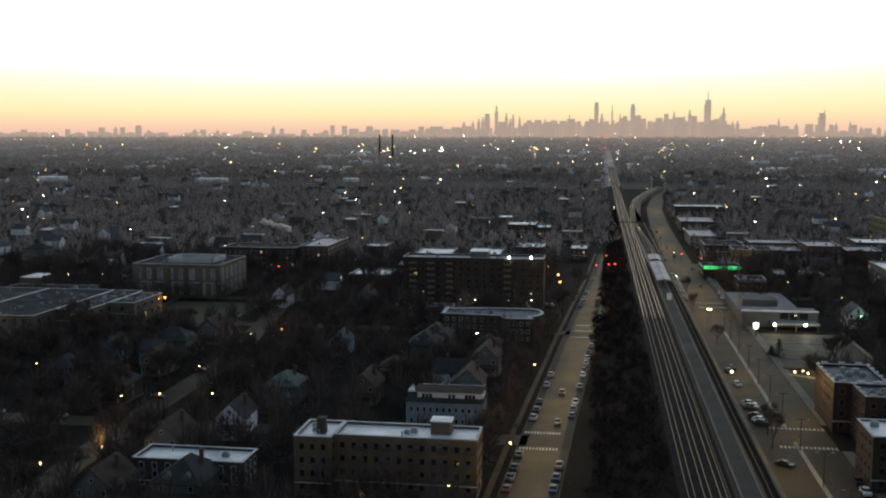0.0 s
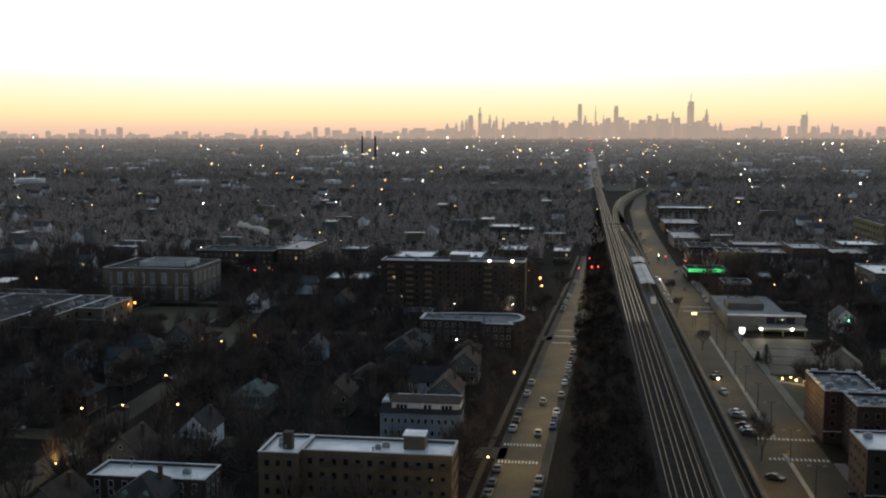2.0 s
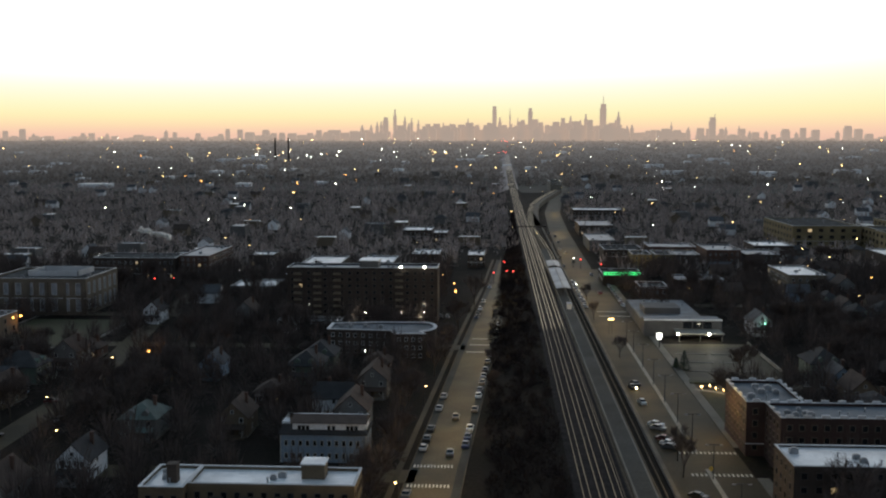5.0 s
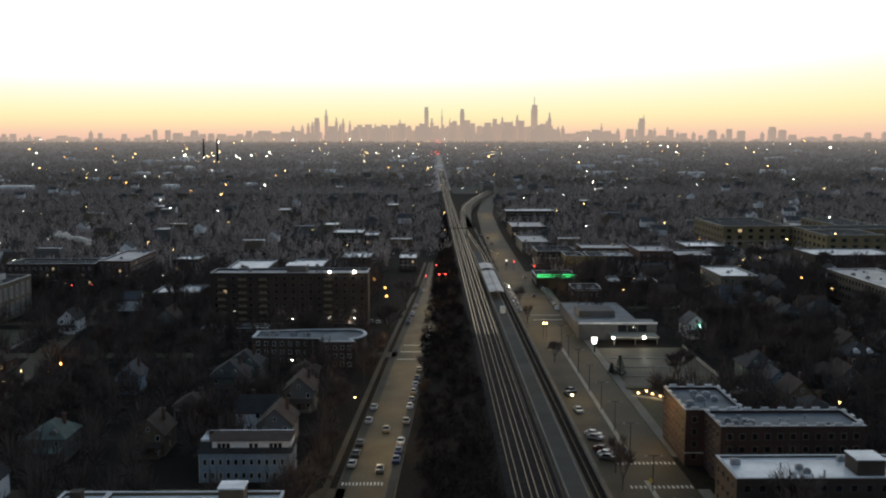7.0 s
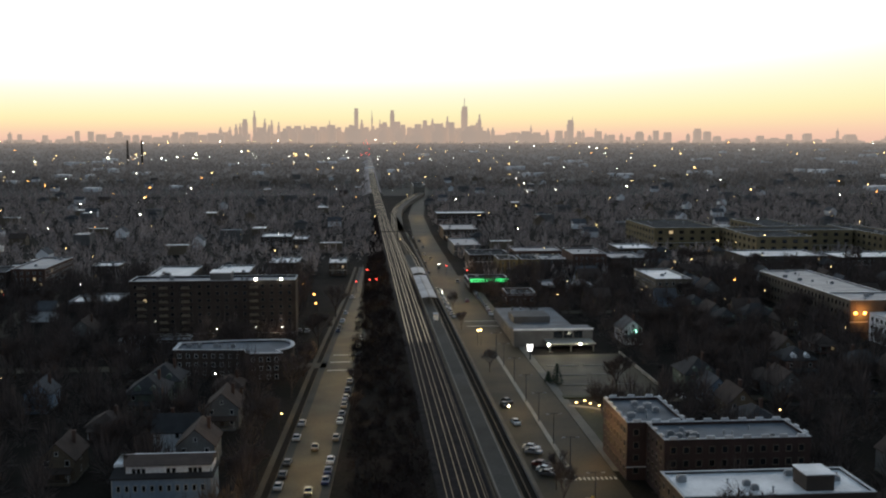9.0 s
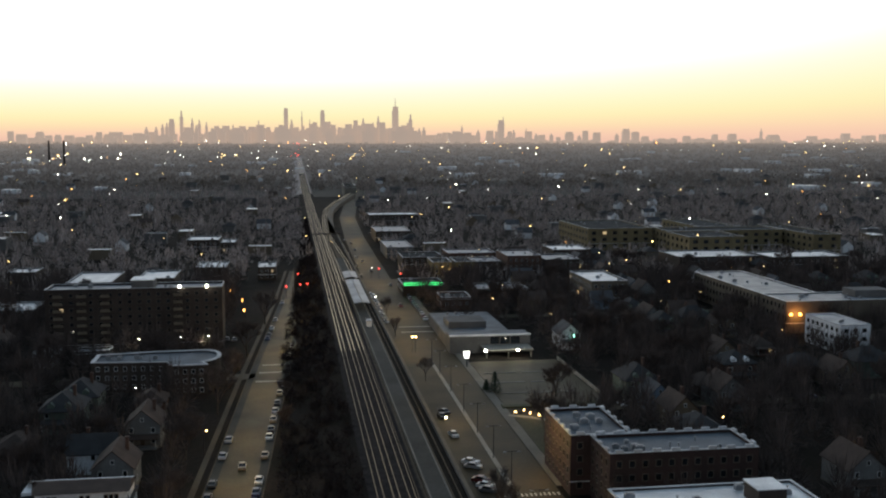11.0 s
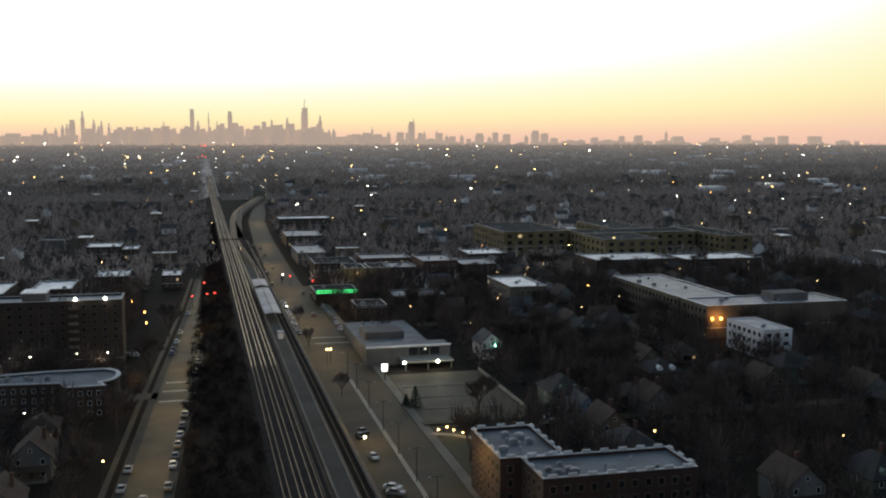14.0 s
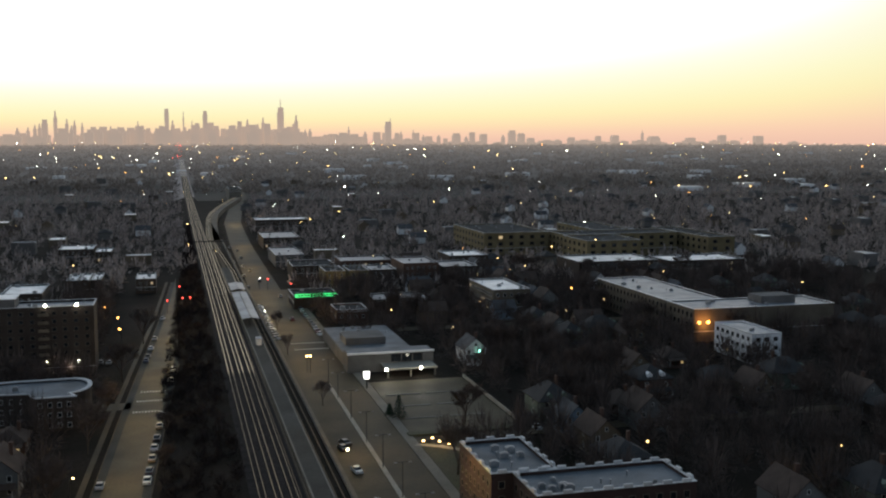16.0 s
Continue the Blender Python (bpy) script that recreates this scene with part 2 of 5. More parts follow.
def tube(x, y, z0, z1, r0, r1=None, n=8):
    r1 = r0 if r1 is None else r1
    vs = [(x + r * math.cos(2 * math.pi * i / n), y + r * math.sin(2 * math.pi * i / n), z) for r, z in ((r0, z0), (r1, z1)) for i in range(n)]
    fs = [(i, (i + 1) % n, n + (i + 1) % n, n + i) for i in range(n)] + [tuple(range(n, 2 * n)), tuple(reversed(range(n)))]
    return vs, fs


def ball(x, y, z, r, n=8, k=5):
    vs = [(x, y, z - r)]
    for j in range(1, k):
        a = math.pi * j / k
        vs += [(x + r * math.sin(a) * math.cos(2 * math.pi * i / n), y + r * math.sin(a) * math.sin(2 * math.pi * i / n), z - r * math.cos(a)) for i in range(n)]
    vs.append((x, y, z + r))
    fs = [(0, 1 + (i + 1) % n, 1 + i) for i in range(n)]
    for j in range(k - 2):
        o = 1 + j * n
        fs += [(o + i, o + (i + 1) % n, o + n + (i + 1) % n, o + n + i) for i in range(n)]
    o = 1 + (k - 2) * n
    fs += [(o + i, o + (i + 1) % n, len(vs) - 1) for i in range(n)]
    return vs, fs


# ---------- ground ----------
def make_ground():
    ys = [-600, 0, 600, 1500] + [1500 + 200 * i for i in range(1, 17)] + [4900]
    vs, fs = [], []
    for y in ys:
        vs += [(-4200, y, gz(y)), (4200, y, gz(y))]
    for i in range(len(ys) - 1):
        k = 2 * i
        fs.append((k, k + 1, k + 3, k + 2))
    # Far bands take the haze-lightened colour, then the haze-glow material.
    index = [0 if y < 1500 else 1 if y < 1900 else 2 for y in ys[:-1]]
    setting("ground", mesh("ground", vs, fs, "earth", "hazed_plain", "backdrop", index=index), "dark wintry earth and dead grass of the city plain, haze painted in far off", "ground")


make_ground()
TAKEN = []          # plan rectangles that hold something already


def take(x0, x1, y0, y1, gap=0.0):
    TAKEN.append((x0 - gap, x1 + gap, y0 - gap, y1 + gap))


def free(x, y, r=0.0):
    return not any(a - r < x < b + r and c - r < y < d + r for a, b, c, d in TAKEN)


# left road beside the railway
LEFT = [(-14.4, -50), (-14.0, 220), (-12.2, 267), (-6.0, 396), (-3.2, 447), (2.8, 552), (8.4, 685), (13.5, 950), (16, 1300)]
setting("road_north", mesh("road", *prism(LEFT, 9.2, -0.2, 0.06), "asphalt"), "worn asphalt side street under yellow street lamps", "road")
for off in (-5.6, 5.6):
    setting("parking_lane", mesh("parking_lane", *prism([(x + off, y) for x, y in LEFT[:7]], 1.98, -0.2, 0.05), "platform"), "dark parking lane beside the street", "road")
    setting("kerb_strip", mesh("kerb", *prism([(x + off * 1.2, y) for x, y in LEFT[:7]], 0.25, -0.2, 0.17), "asphalt_worn"), "concrete kerb of the street", "kerb")
setting("pavement_north", mesh("pavement", *prism([(x - 9.2, y) for x, y in LEFT[:7]], 1.4, -0.2, 0.16), "asphalt_worn"), "worn concrete pavement beside the street", "pavement")
setting("cross_street", mesh("cross_street", *box_data([(-330, -13, 255, 264, -0.2, 0.05)]), "asphalt"), "dark asphalt cross street", "road")
setting("cross_street_far", mesh("cross_street", *box_data([(-330, -6, 403, 411, -0.2, 0.05)]), "asphalt"), "dark asphalt cross street", "road")
setting("street_school", mesh("street", *prism([(-120, 100), (-124, 205), (-128, 265), (-129, 337), (-136, 388), (-146, 456), (-152, 540), (-158, 700)], 8.5, -0.2, 0.055), "asphalt_worn"), "worn residential street lit by orange lamps", "road")
setting("school_field", boxes("school_field", "lawn", (-200, -158, 402, 458, -0.1, 0.08)), "dull wintry playing field of the school", "lawn")
setting("field_path", boxes("field_path", "concrete", (-203, -201, 398, 466, -0.1, 0.12), (-200, -158, 398, 400, -0.1, 0.12), (-157, -155, 398, 466, -0.1, 0.12)), "concrete paths round the playing field", "path")
setting("street_campus", mesh("street", *box_data([(-330, -140, 468, 476, -0.2, 0.05)]), "asphalt_worn"), "pale worn street past the school", "road")
for k, (x0, x1, y, n) in enumerate(((-18.4, -8.6, 267, 12), (-18.9, -8.8, 253, 12), (-9.6, -1.6, 399, 9), (-8.8, -0.8, 412, 9), (-8.0, 0.4, 424, 9))):
    cw = thing("crosswalk", "row of worn white crosswalk bars across the street", "crosswalk", kind="structure")
    for i in range(n):
        x = x0 + (x1 - x0) * (i + 0.25) / n
        part("bar", boxes("bar", "paint_white", (x, x + 0.4, y - 1.0, y + 1.0, 0.02, 0.085)), cw)
# ---------- railway embankment ----------
RAILY = (-60, 2700)
TOP = 5.0
RUN = [-60, 420, 900, 1500, 1800, 2100, 2400, 2700, 3000]      # stations along the line


def drift(y):
    return 0.0 if y < 900 else (y - 900) * 0.0018


def embankment():
    vs, fs = [], []
    for i, y in enumerate(RUN):
        g, d = gz(y), drift(y)
        east = 39.3 if y < 1000 else 31.5
        vs += [(4 + d, y, g), (17.6 + d, y, g + TOP - 0.1), (east + d, y, g + TOP - 0.1), (east + d, y, g)]
        if i:
            k = 4 * i
            fs += [(k - 4 + a, k - 3 + a, k + 1 + a, k + a) for a in range(3)]
    # Beyond 1500 m the bank takes the twig colour lightened for haze.
    setting("embankment", mesh("embankment", vs, fs, "earth", "hazed_wood", index=[0 if y < 1500 else 1 for y in RUN[:-1] for a in range(3)]), "earth embankment that carries the tracks", "embankment")


embankment()
take(2, 40, -60, 1500)
setting("ballast_bed", mesh("ballast", *prism([(23.6 + drift(y), y) for y in RUN[:6]], 11.4, TOP - 0.6, TOP + 0.12), "ballast"), "dark crushed stone ballast under the tracks", "ballast")
for k, x in enumerate((20.4, 23.7, 27.0)):
    tr = thing("railway_track", "pair of worn rails on dark ballast, far lengths painted brighter for glint", "railway track", kind="structure", group="main line tracks")
    for s in (-0.66, 0.66):
        # Far lengths are wider and brighter in colour, imitating the sky's glint.
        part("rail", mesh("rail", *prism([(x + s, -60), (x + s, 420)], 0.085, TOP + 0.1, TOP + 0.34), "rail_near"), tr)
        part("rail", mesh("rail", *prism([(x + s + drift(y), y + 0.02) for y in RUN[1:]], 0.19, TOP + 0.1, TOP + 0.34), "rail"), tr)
# rapid transit tracks at both sides of the island platform; they swing away beyond the station
SWING = [(-60, 0), (880, 0), (960, 2.0), (1060, 5.0), (1168, 11), (1280, 24), (1490, 55)]
for x in (29.0, 36.2):
    tr = thing("transit_track", "rapid transit track, rails painted brighter beyond the station for glint", "railway track", kind="structure", group="transit tracks")
    for s in (-0.76, 0.76):
        # Brown near by; past the station a brighter colour imitates the glint.
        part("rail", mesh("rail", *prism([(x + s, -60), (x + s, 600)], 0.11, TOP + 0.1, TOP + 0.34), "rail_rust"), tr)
        part("rail", mesh("rail", *prism([(x + s, 600.02), (x + s, 680)] + [(x + s - (4.6 if x > 35 else 0) + dx, y) for y, dx in SWING[1:]], 0.15, TOP + 0.1, TOP + 0.34), "rail"), tr, "worn rail painted brighter for the far glint")
    part("bed", mesh("bed", *prism([(x - (4.6 if x > 35 and y > 700 else 0) + dx, y) for y, dx in SWING], 2.3, TOP - 0.6, TOP + 0.07), "ballast_tan"), tr)
setting("track_viaduct", mesh("viaduct", *prism([(33, 880), (35, 960), (38, 1060), (44, 1168), (57, 1280), (88, 1490)], 10, 0, TOP - 0.1), "stone_tan"), "concrete viaduct that carries the curving tracks", "viaduct")
PLAT = thing("island_platform", "long grey concrete strip between the transit tracks", "platform", kind="structure")
part("deck", boxes("deck", "platform", (30.4, 34.8, -60, 700, TOP - 0.5, TOP + 0.75)), PLAT)
for x in (30.45, 34.75):
    part("edge", boxes("edge", "concrete", (x - 0.2, x + 0.2, -60, 700, TOP - 0.4, TOP + 0.8)), PLAT)
RW = thing("retaining_wall", "weathered concrete retaining wall beside the tracks", "wall", kind="structure")
part("wall_face", boxes("wall_face", "concrete", (38.9, 39.5, -60, 880, -0.2, TOP + 0.2)), RW)
part("wall_cap", boxes("wall_cap", "stone_tan", (38.75, 39.65, -60, 880, TOP + 0.2, TOP + 0.4)), RW)
for i in range(60):
    part("pilaster", boxes("pilaster", "concrete", (39.5, 39.75, -40 + i * 15, -39.3 + i * 15, -0.2, TOP + 0.15)), RW)
# The shadow edge beside the wall cap, built as a dark strip.
setting("dark_wall_line", boxes("shadow_strip", "metal_dark", (38.45, 38.6, -60, 880, TOP, TOP + 0.45)), "dark low strip standing in for the shadow edge along the wall top", "fence")


def station():
    st = thing("station_canopy", "long pale metal platform canopy over the station", "canopy", kind="")
    y0, y1 = 500, 592
    for name, a, b, z in (("roof", y0, 574, TOP + 4.2), ("roof", 578, 602, TOP + 4.8)):
        vs = [(29.30, a, z), (32.70, a, z + 0.5), (36.10, a, z), (29.30, b, z), (32.70, b, z + 0.5), (36.10, b, z)]
        vs += [(x, y, w - 0.25) for x, y, w in vs]
        fs = [(0, 1, 4, 3), (1, 2, 5, 4), (6, 9, 10, 7), (7, 10, 11, 8), (0, 6, 7, 1), (1, 7, 8, 2), (3, 4, 10, 9), (4, 5, 11, 10), (0, 3, 9, 6), (2, 8, 11, 5)]
        rp = part(name, mesh("canopy_roof", vs, fs, "roof_grey" if a == y0 else "metal_grey"), st, "pale ribbed metal roof")
        for i in range(int((b - a) / 6)):
            part("rib", boxes("rib", "metal_grey", (32.20, 33.20, a + i * 6 + 2.8, a + i * 6 + 3.0, z + 0.3, z + 0.6)), rp)
    part("ridge_cap", boxes("ridge_cap", "concrete_pale", (32.55, 32.85, y0, 574, TOP + 4.68, TOP + 4.78)), st)
    for i in range(14):
        part("post", mesh("post", *tube(32.70, y0 + 4 + i * 7, TOP + 0.7, TOP + 4.5, 0.14), "metal_dark"), st)
    part("entrance_house", boxes("entrance_house", "brick_brown", (31.20, 34.20, 583, 599, TOP + 0.7, TOP + 4.4)), st)
    sh = thing("signal_hut", "small pale equipment hut on the platform end", "hut")
    part("body", boxes("body", "siding_white", (31.90, 33.70, 462, 466, TOP + 0.75, TOP + 3.0)), sh)
    part("roof", boxes("roof", "roof_grey", (31.70, 33.90, 461.7, 466.3, TOP + 3.0, TOP + 3.2)), sh)


station()
# signal gantry over the tracks
gt = thing("signal_gantry", "dark steel signal gantry over the tracks", "gantry")
part("beam", boxes("beam", "metal_dark", (17.5, 39, 800, 800.6, TOP + 6.4, TOP + 7.2)), gt)
for x in (17.8, 29.6, 38.7):
    part("post", boxes("post", "metal_dark", (x - 0.2, x + 0.2, 800, 800.5, TOP - 0.5, TOP + 6.6)), gt)

# ---------- street on the other side ----------
setting("road_south", mesh("road", *prism([(50.8, -50), (50.8, 640)], 22.4, -0.2, 0.06), "asphalt_worn"), "wide worn asphalt street beside the railway wall", "road")
setting("road_far", mesh("road", *prism([(50.8, 640.01), (52, 760), (54, 900), (60, 1108), (90, 1509), (128, 1930), (166, 2356), (190, 2800)], 16, -0.2, 0.06), "asphalt_worn"), "worn asphalt avenue running far out of the suburb", "road")
take(39, 66, -60, 700)
setting("median_strip", boxes("median", "concrete_pale", (51.4, 52.5, -40, 268, -0.1, 0.22), (51.2, 52.4, 282, 420, -0.1, 0.22)), "narrow pale concrete median strip", "median")
setting("pavement_south", boxes("pavement", "concrete", (62.2, 65.0, -40, 262, -0.1, 0.2), (62.2, 65.0, 286, 640, -0.1, 0.2)), "broad pale pavement", "pavement")
setting("wall_foot_strip", boxes("strip", "concrete", (39.75, 42.0, -40, 480, -0.1, 0.16)), "concrete strip at the foot of the wall", "pavement")
setting("side_street", boxes("side_street", "asphalt_worn", (61, 330, 250, 258, -0.2, 0.05), (61, 330, 506, 514, -0.2, 0.05), (61, 200, 348, 354, -0.2, 0.05)), "asphalt side street between the houses", "road")
for y in (264, 281, 478, 490):
    cw = thing("crosswalk", "row of worn pale crosswalk bars", "crosswalk", kind="structure")
    for i in range(14):
        x = 47.5 + i * 1.05
        part("bar", boxes("bar", "paint_white", (x, x + 0.5, y - 0.9, y + 0.9, 0.02, 0.085)), cw)
# parking lot in front of the low grey store
setting("parking_lot", boxes("lot", "asphalt", (65.2, 97, 357, 418, -0.2, 0.07)), "asphalt parking lot lit by white wall lamps", "parking lot")
take(60, 99, 350, 490)
for y in (371, 385, 399):
    for x0 in (67, 80):
        lot = setting("parking_island", boxes("island", "concrete", (x0, x0 + 11, y, y + 1.2, 0, 0.2)), "long concrete parking island", "kerb")
setting("lot_hedge", boxes("lot_hedge", "lawn", (64, 96, 353.8, 357, 0, 0.5)), "strip of dull grass in front of the lot", "lawn")
setting("lawn_corner", boxes("lawn_corner", "lawn", (65.2, 80, 305, 347, -0.1, 0.15)), "dull wintry lawn beside the brick block", "lawn")
setting("lawn_path", mesh("path", *prism([(64, 346), (70, 343), (76, 337)], 2.0, 0, 0.22), "concrete_pale"), "curving pale concrete footpath", "path")
setting("lot_fence", boxes("lot_fence", "concrete_pale", (97.4, 97.7, 357, 418, 0, 1.2)), "pale low boundary wall of the lot", "wall")
# ---------- windows, buildings ----------
WIN = {}


def window_mesh(w, h, frame_mat, lit=False, glass="glass_dark"):
    key = (round(w, 2), round(h, 2), frame_mat, lit, glass)
    if key not in WIN:
        f, a, c = 0.13, w / 2, w / 2 - 0.13
        ring = lambda s, z0, z1, y: [(-s, y, z0), (s, y, z0), (s, y, z1), (-s, y, z1)]
        vs = ring(a, 0, h, 0.1) + ring(a, 0, h, -0.06) + ring(c, f, h - f, -0.06) + ring(c, f, h - f, 0.0)
        fs = [(k + i, k + (i + 1) % 4, k + 4 + (i + 1) % 4, k + 4 + i) for k in (0, 4, 8) for i in range(4)] + [(12, 13, 14, 15)]
        WIN[key] = mesh("window", vs, fs, frame_mat, "lit_window" if lit else glass, index=[0] * 12 + [1])
    return WIN[key]


def facade(parent, side, a0, a1, fixed, h, floors, cols, w, wh, frame_mat, lit=0.03, base=1.0, rng=random, glass="glass_dark"):
    """Windows in rows on one wall: side s (faces -y), e (+x), w (-x)."""
    if not cols:
        return
    step, fh = (a1 - a0) / cols, (h - base) / floors
    for j in range(floors):
        for i in range(cols):
            a, z = a0 + (i + 0.5) * step, base + j * fh + (fh - wh) * 0.45
            me = window_mesh(w, wh, frame_mat, rng.random() < lit, glass)
            m = {"s": pose(a, fixed - 0.03, z), "e": pose(fixed + 0.03, a, z, 0, 0, 90), "w": pose(fixed - 0.03, a, z, 0, 0, -90)}[side]
            part("window", me, parent, "", m)


def roof_units(parent, x0, x1, y0, y1, z, n, rng):
    for i in range(n):
        x, y, s = rng.uniform(x0 + 1.5, x1 - 1.5), rng.uniform(y0 + 1.5, y1 - 1.5), rng.uniform(0.4, 1.0)
        if i % 3 == 2:
            part("vent_pipe", mesh("vent_pipe", *merge(tube(x, y, z, z + 0.9, 0.16), tube(x, y, z + 0.9, z + 1.05, 0.3)), "metal_grey"), parent)
        else:
            part("rooftop_unit", boxes("rooftop_unit", "metal_grey", (x - s, x + s, y - s * 0.7, y + s * 0.7, z, z + 0.9 * s + 0.3), (x - s * 0.6, x + s * 0.6, y - s * 0.4, y + s * 0.4, z + 0.9 * s + 0.3, z + 0.9 * s + 0.5)), parent)


def flat_building(name, label, rects, h, wall, roof, floors=3, win=(1.3, 1.6), pitch=3.2, frame_mat="frame_pale", sides="se", parapet=0.7, cope="coping", units=5, lit=0.03, category="building", crenel=False, seed=1, z0=0.0, glass="glass_dark"):
    rng = random.Random(seed)
    b = thing(name, label, category)
    for k, (x0, x1, y0, y1) in enumerate(rects):
        take(x0, x1, y0, y1, 2.5)
        t = 0.35
        hh = h - 0.03 * k
        part("wall", boxes("walls", wall, (x0, x1, y0, y1, z0 - 0.3, hh)), b)
        part("roof_deck", boxes("roof_deck", roof, (x0 + t, x1 - t, y0 + t, y1 - t, hh - 0.1, hh + 0.12)), b, "flat membrane roof")
        part("parapet", boxes("parapet", wall, (x0, x1, y0, y0 + t, hh, hh + parapet), (x0, x1, y1 - t, y1, hh, hh + parapet), (x0, x0 + t, y0 + t, y1 - t, hh, hh + parapet), (x1 - t, x1, y0 + t, y1 - t, hh, hh + parapet)), b)
        cz, e = hh + parapet, 0.1
        part("coping", boxes("coping", cope, (x0 - e, x1 + e, y0 - e, y0 + t + e, cz, cz + 0.16), (x0 - e, x1 + e, y1 - t - e, y1 + e, cz, cz + 0.16), (x0 - e, x0 + t + e, y0 + t + e, y1 - t - e, cz, cz + 0.16), (x1 - t - e, x1 + e, y0 + t + e, y1 - t - e, cz, cz + 0.16)), b, "pale stone coping")
        if crenel:
            n = int((x1 - x0) / 4)
            for i in range(n):
                x = x0 + (i + 0.5) * (x1 - x0) / n
                part("merlon", boxes("merlon", cope, (x - 0.9, x + 0.9, y0 - 0.1, y0 + 0.4, cz + 0.16, cz + 0.75)), b)
                part("merlon", boxes("merlon", cope, (x - 0.9, x + 0.9, y1 - 0.4, y1 + 0.1, cz + 0.16, cz + 0.75)), b)
            n = int((y1 - y0) / 4)
            for i in range(n):
                y = y0 + (i + 0.5) * (y1 - y0) / n
                for xx in (x0 - 0.1, x1 - 0.4):
                    part("merlon", boxes("merlon", cope, (xx, xx + 0.5, y - 0.9, y + 0.9, cz + 0.16, cz + 0.75)), b)
        part("belt_course", boxes("belt_course", cope, (x0 - 0.06, x1 + 0.06, y0 - 0.06, y0 + 0.1, h / max(floors, 1) - 0.2, h / max(floors, 1) + 0.05)), b)
        if "s" in sides:
            facade(b, "s", x0 + 0.6, x1 - 0.6, y0, hh, floors, int((x1 - x0) / pitch), *win, frame_mat, lit, 0.9, rng, glass)
        for s, fx in (("e", x1), ("w", x0)):
            if s in sides:
                facade(b, s, y0 + 0.6, y1 - 0.6, fx, hh, floors, int((y1 - y0) / pitch), *win, frame_mat, lit, 0.9, rng, glass)
        roof_units(b, x0 + 1, x1 - 1, y0 + 1, y1 - 1, hh + 0.12, units, rng)
    return b


# yellow brick apartment block with the white roof
A = flat_building("apartment_block", "yellow brick four-storey apartment block with a white flat roof", [(-65.5, -57, 211, 224), (-56.95, -25, 213.5, 224)], 13, "brick_buff", "roof_white", 4, (1.2, 1.5), 2.6, "frame_dark", "se", units=3, lit=0.01)
part("stair_head", boxes("stair_head", "brick_buff", (-36, -31.5, 218.5, 222.5, 13, 16.0)), A)
part("stair_head_roof", boxes("stair_head_roof", "roof_white", (-36.2, -31.3, 218.3, 222.7, 16.0, 16.25)), A)
part("chimney", boxes("chimney", "brick_brown", (-61.3, -59.4, 215, 217, 13, 16.6), (-61.4, -59.3, 214.9, 217.1, 16.6, 16.8)), A)
for i in range(5):
    for j in range(4):
        x = -52.5 + i * 6.2
        part("balcony", boxes("balcony", "frame_dark", (x, x + 2.6, 212.5, 213.5, 1.2 + j * 3.1, 1.35 + j * 3.1), (x, x + 2.6, 212.5, 212.58, 1.35 + j * 3.1, 2.3 + j * 3.1)), A)
flat_building("walk_up_building", "brick walk-up with a bright white flat roof", [(-103, -77, 210, 220)], 6.6, "brick_brown", "roof_white", 3, sides="se", units=3, lit=0.0)
flat_building("garage_row", "low dark garage row with a blue grey roof", [(-46, -33, 190, 198)], 4, "brick_brown", "roof_grey", 1, units=5, lit=0.0, category="garage")

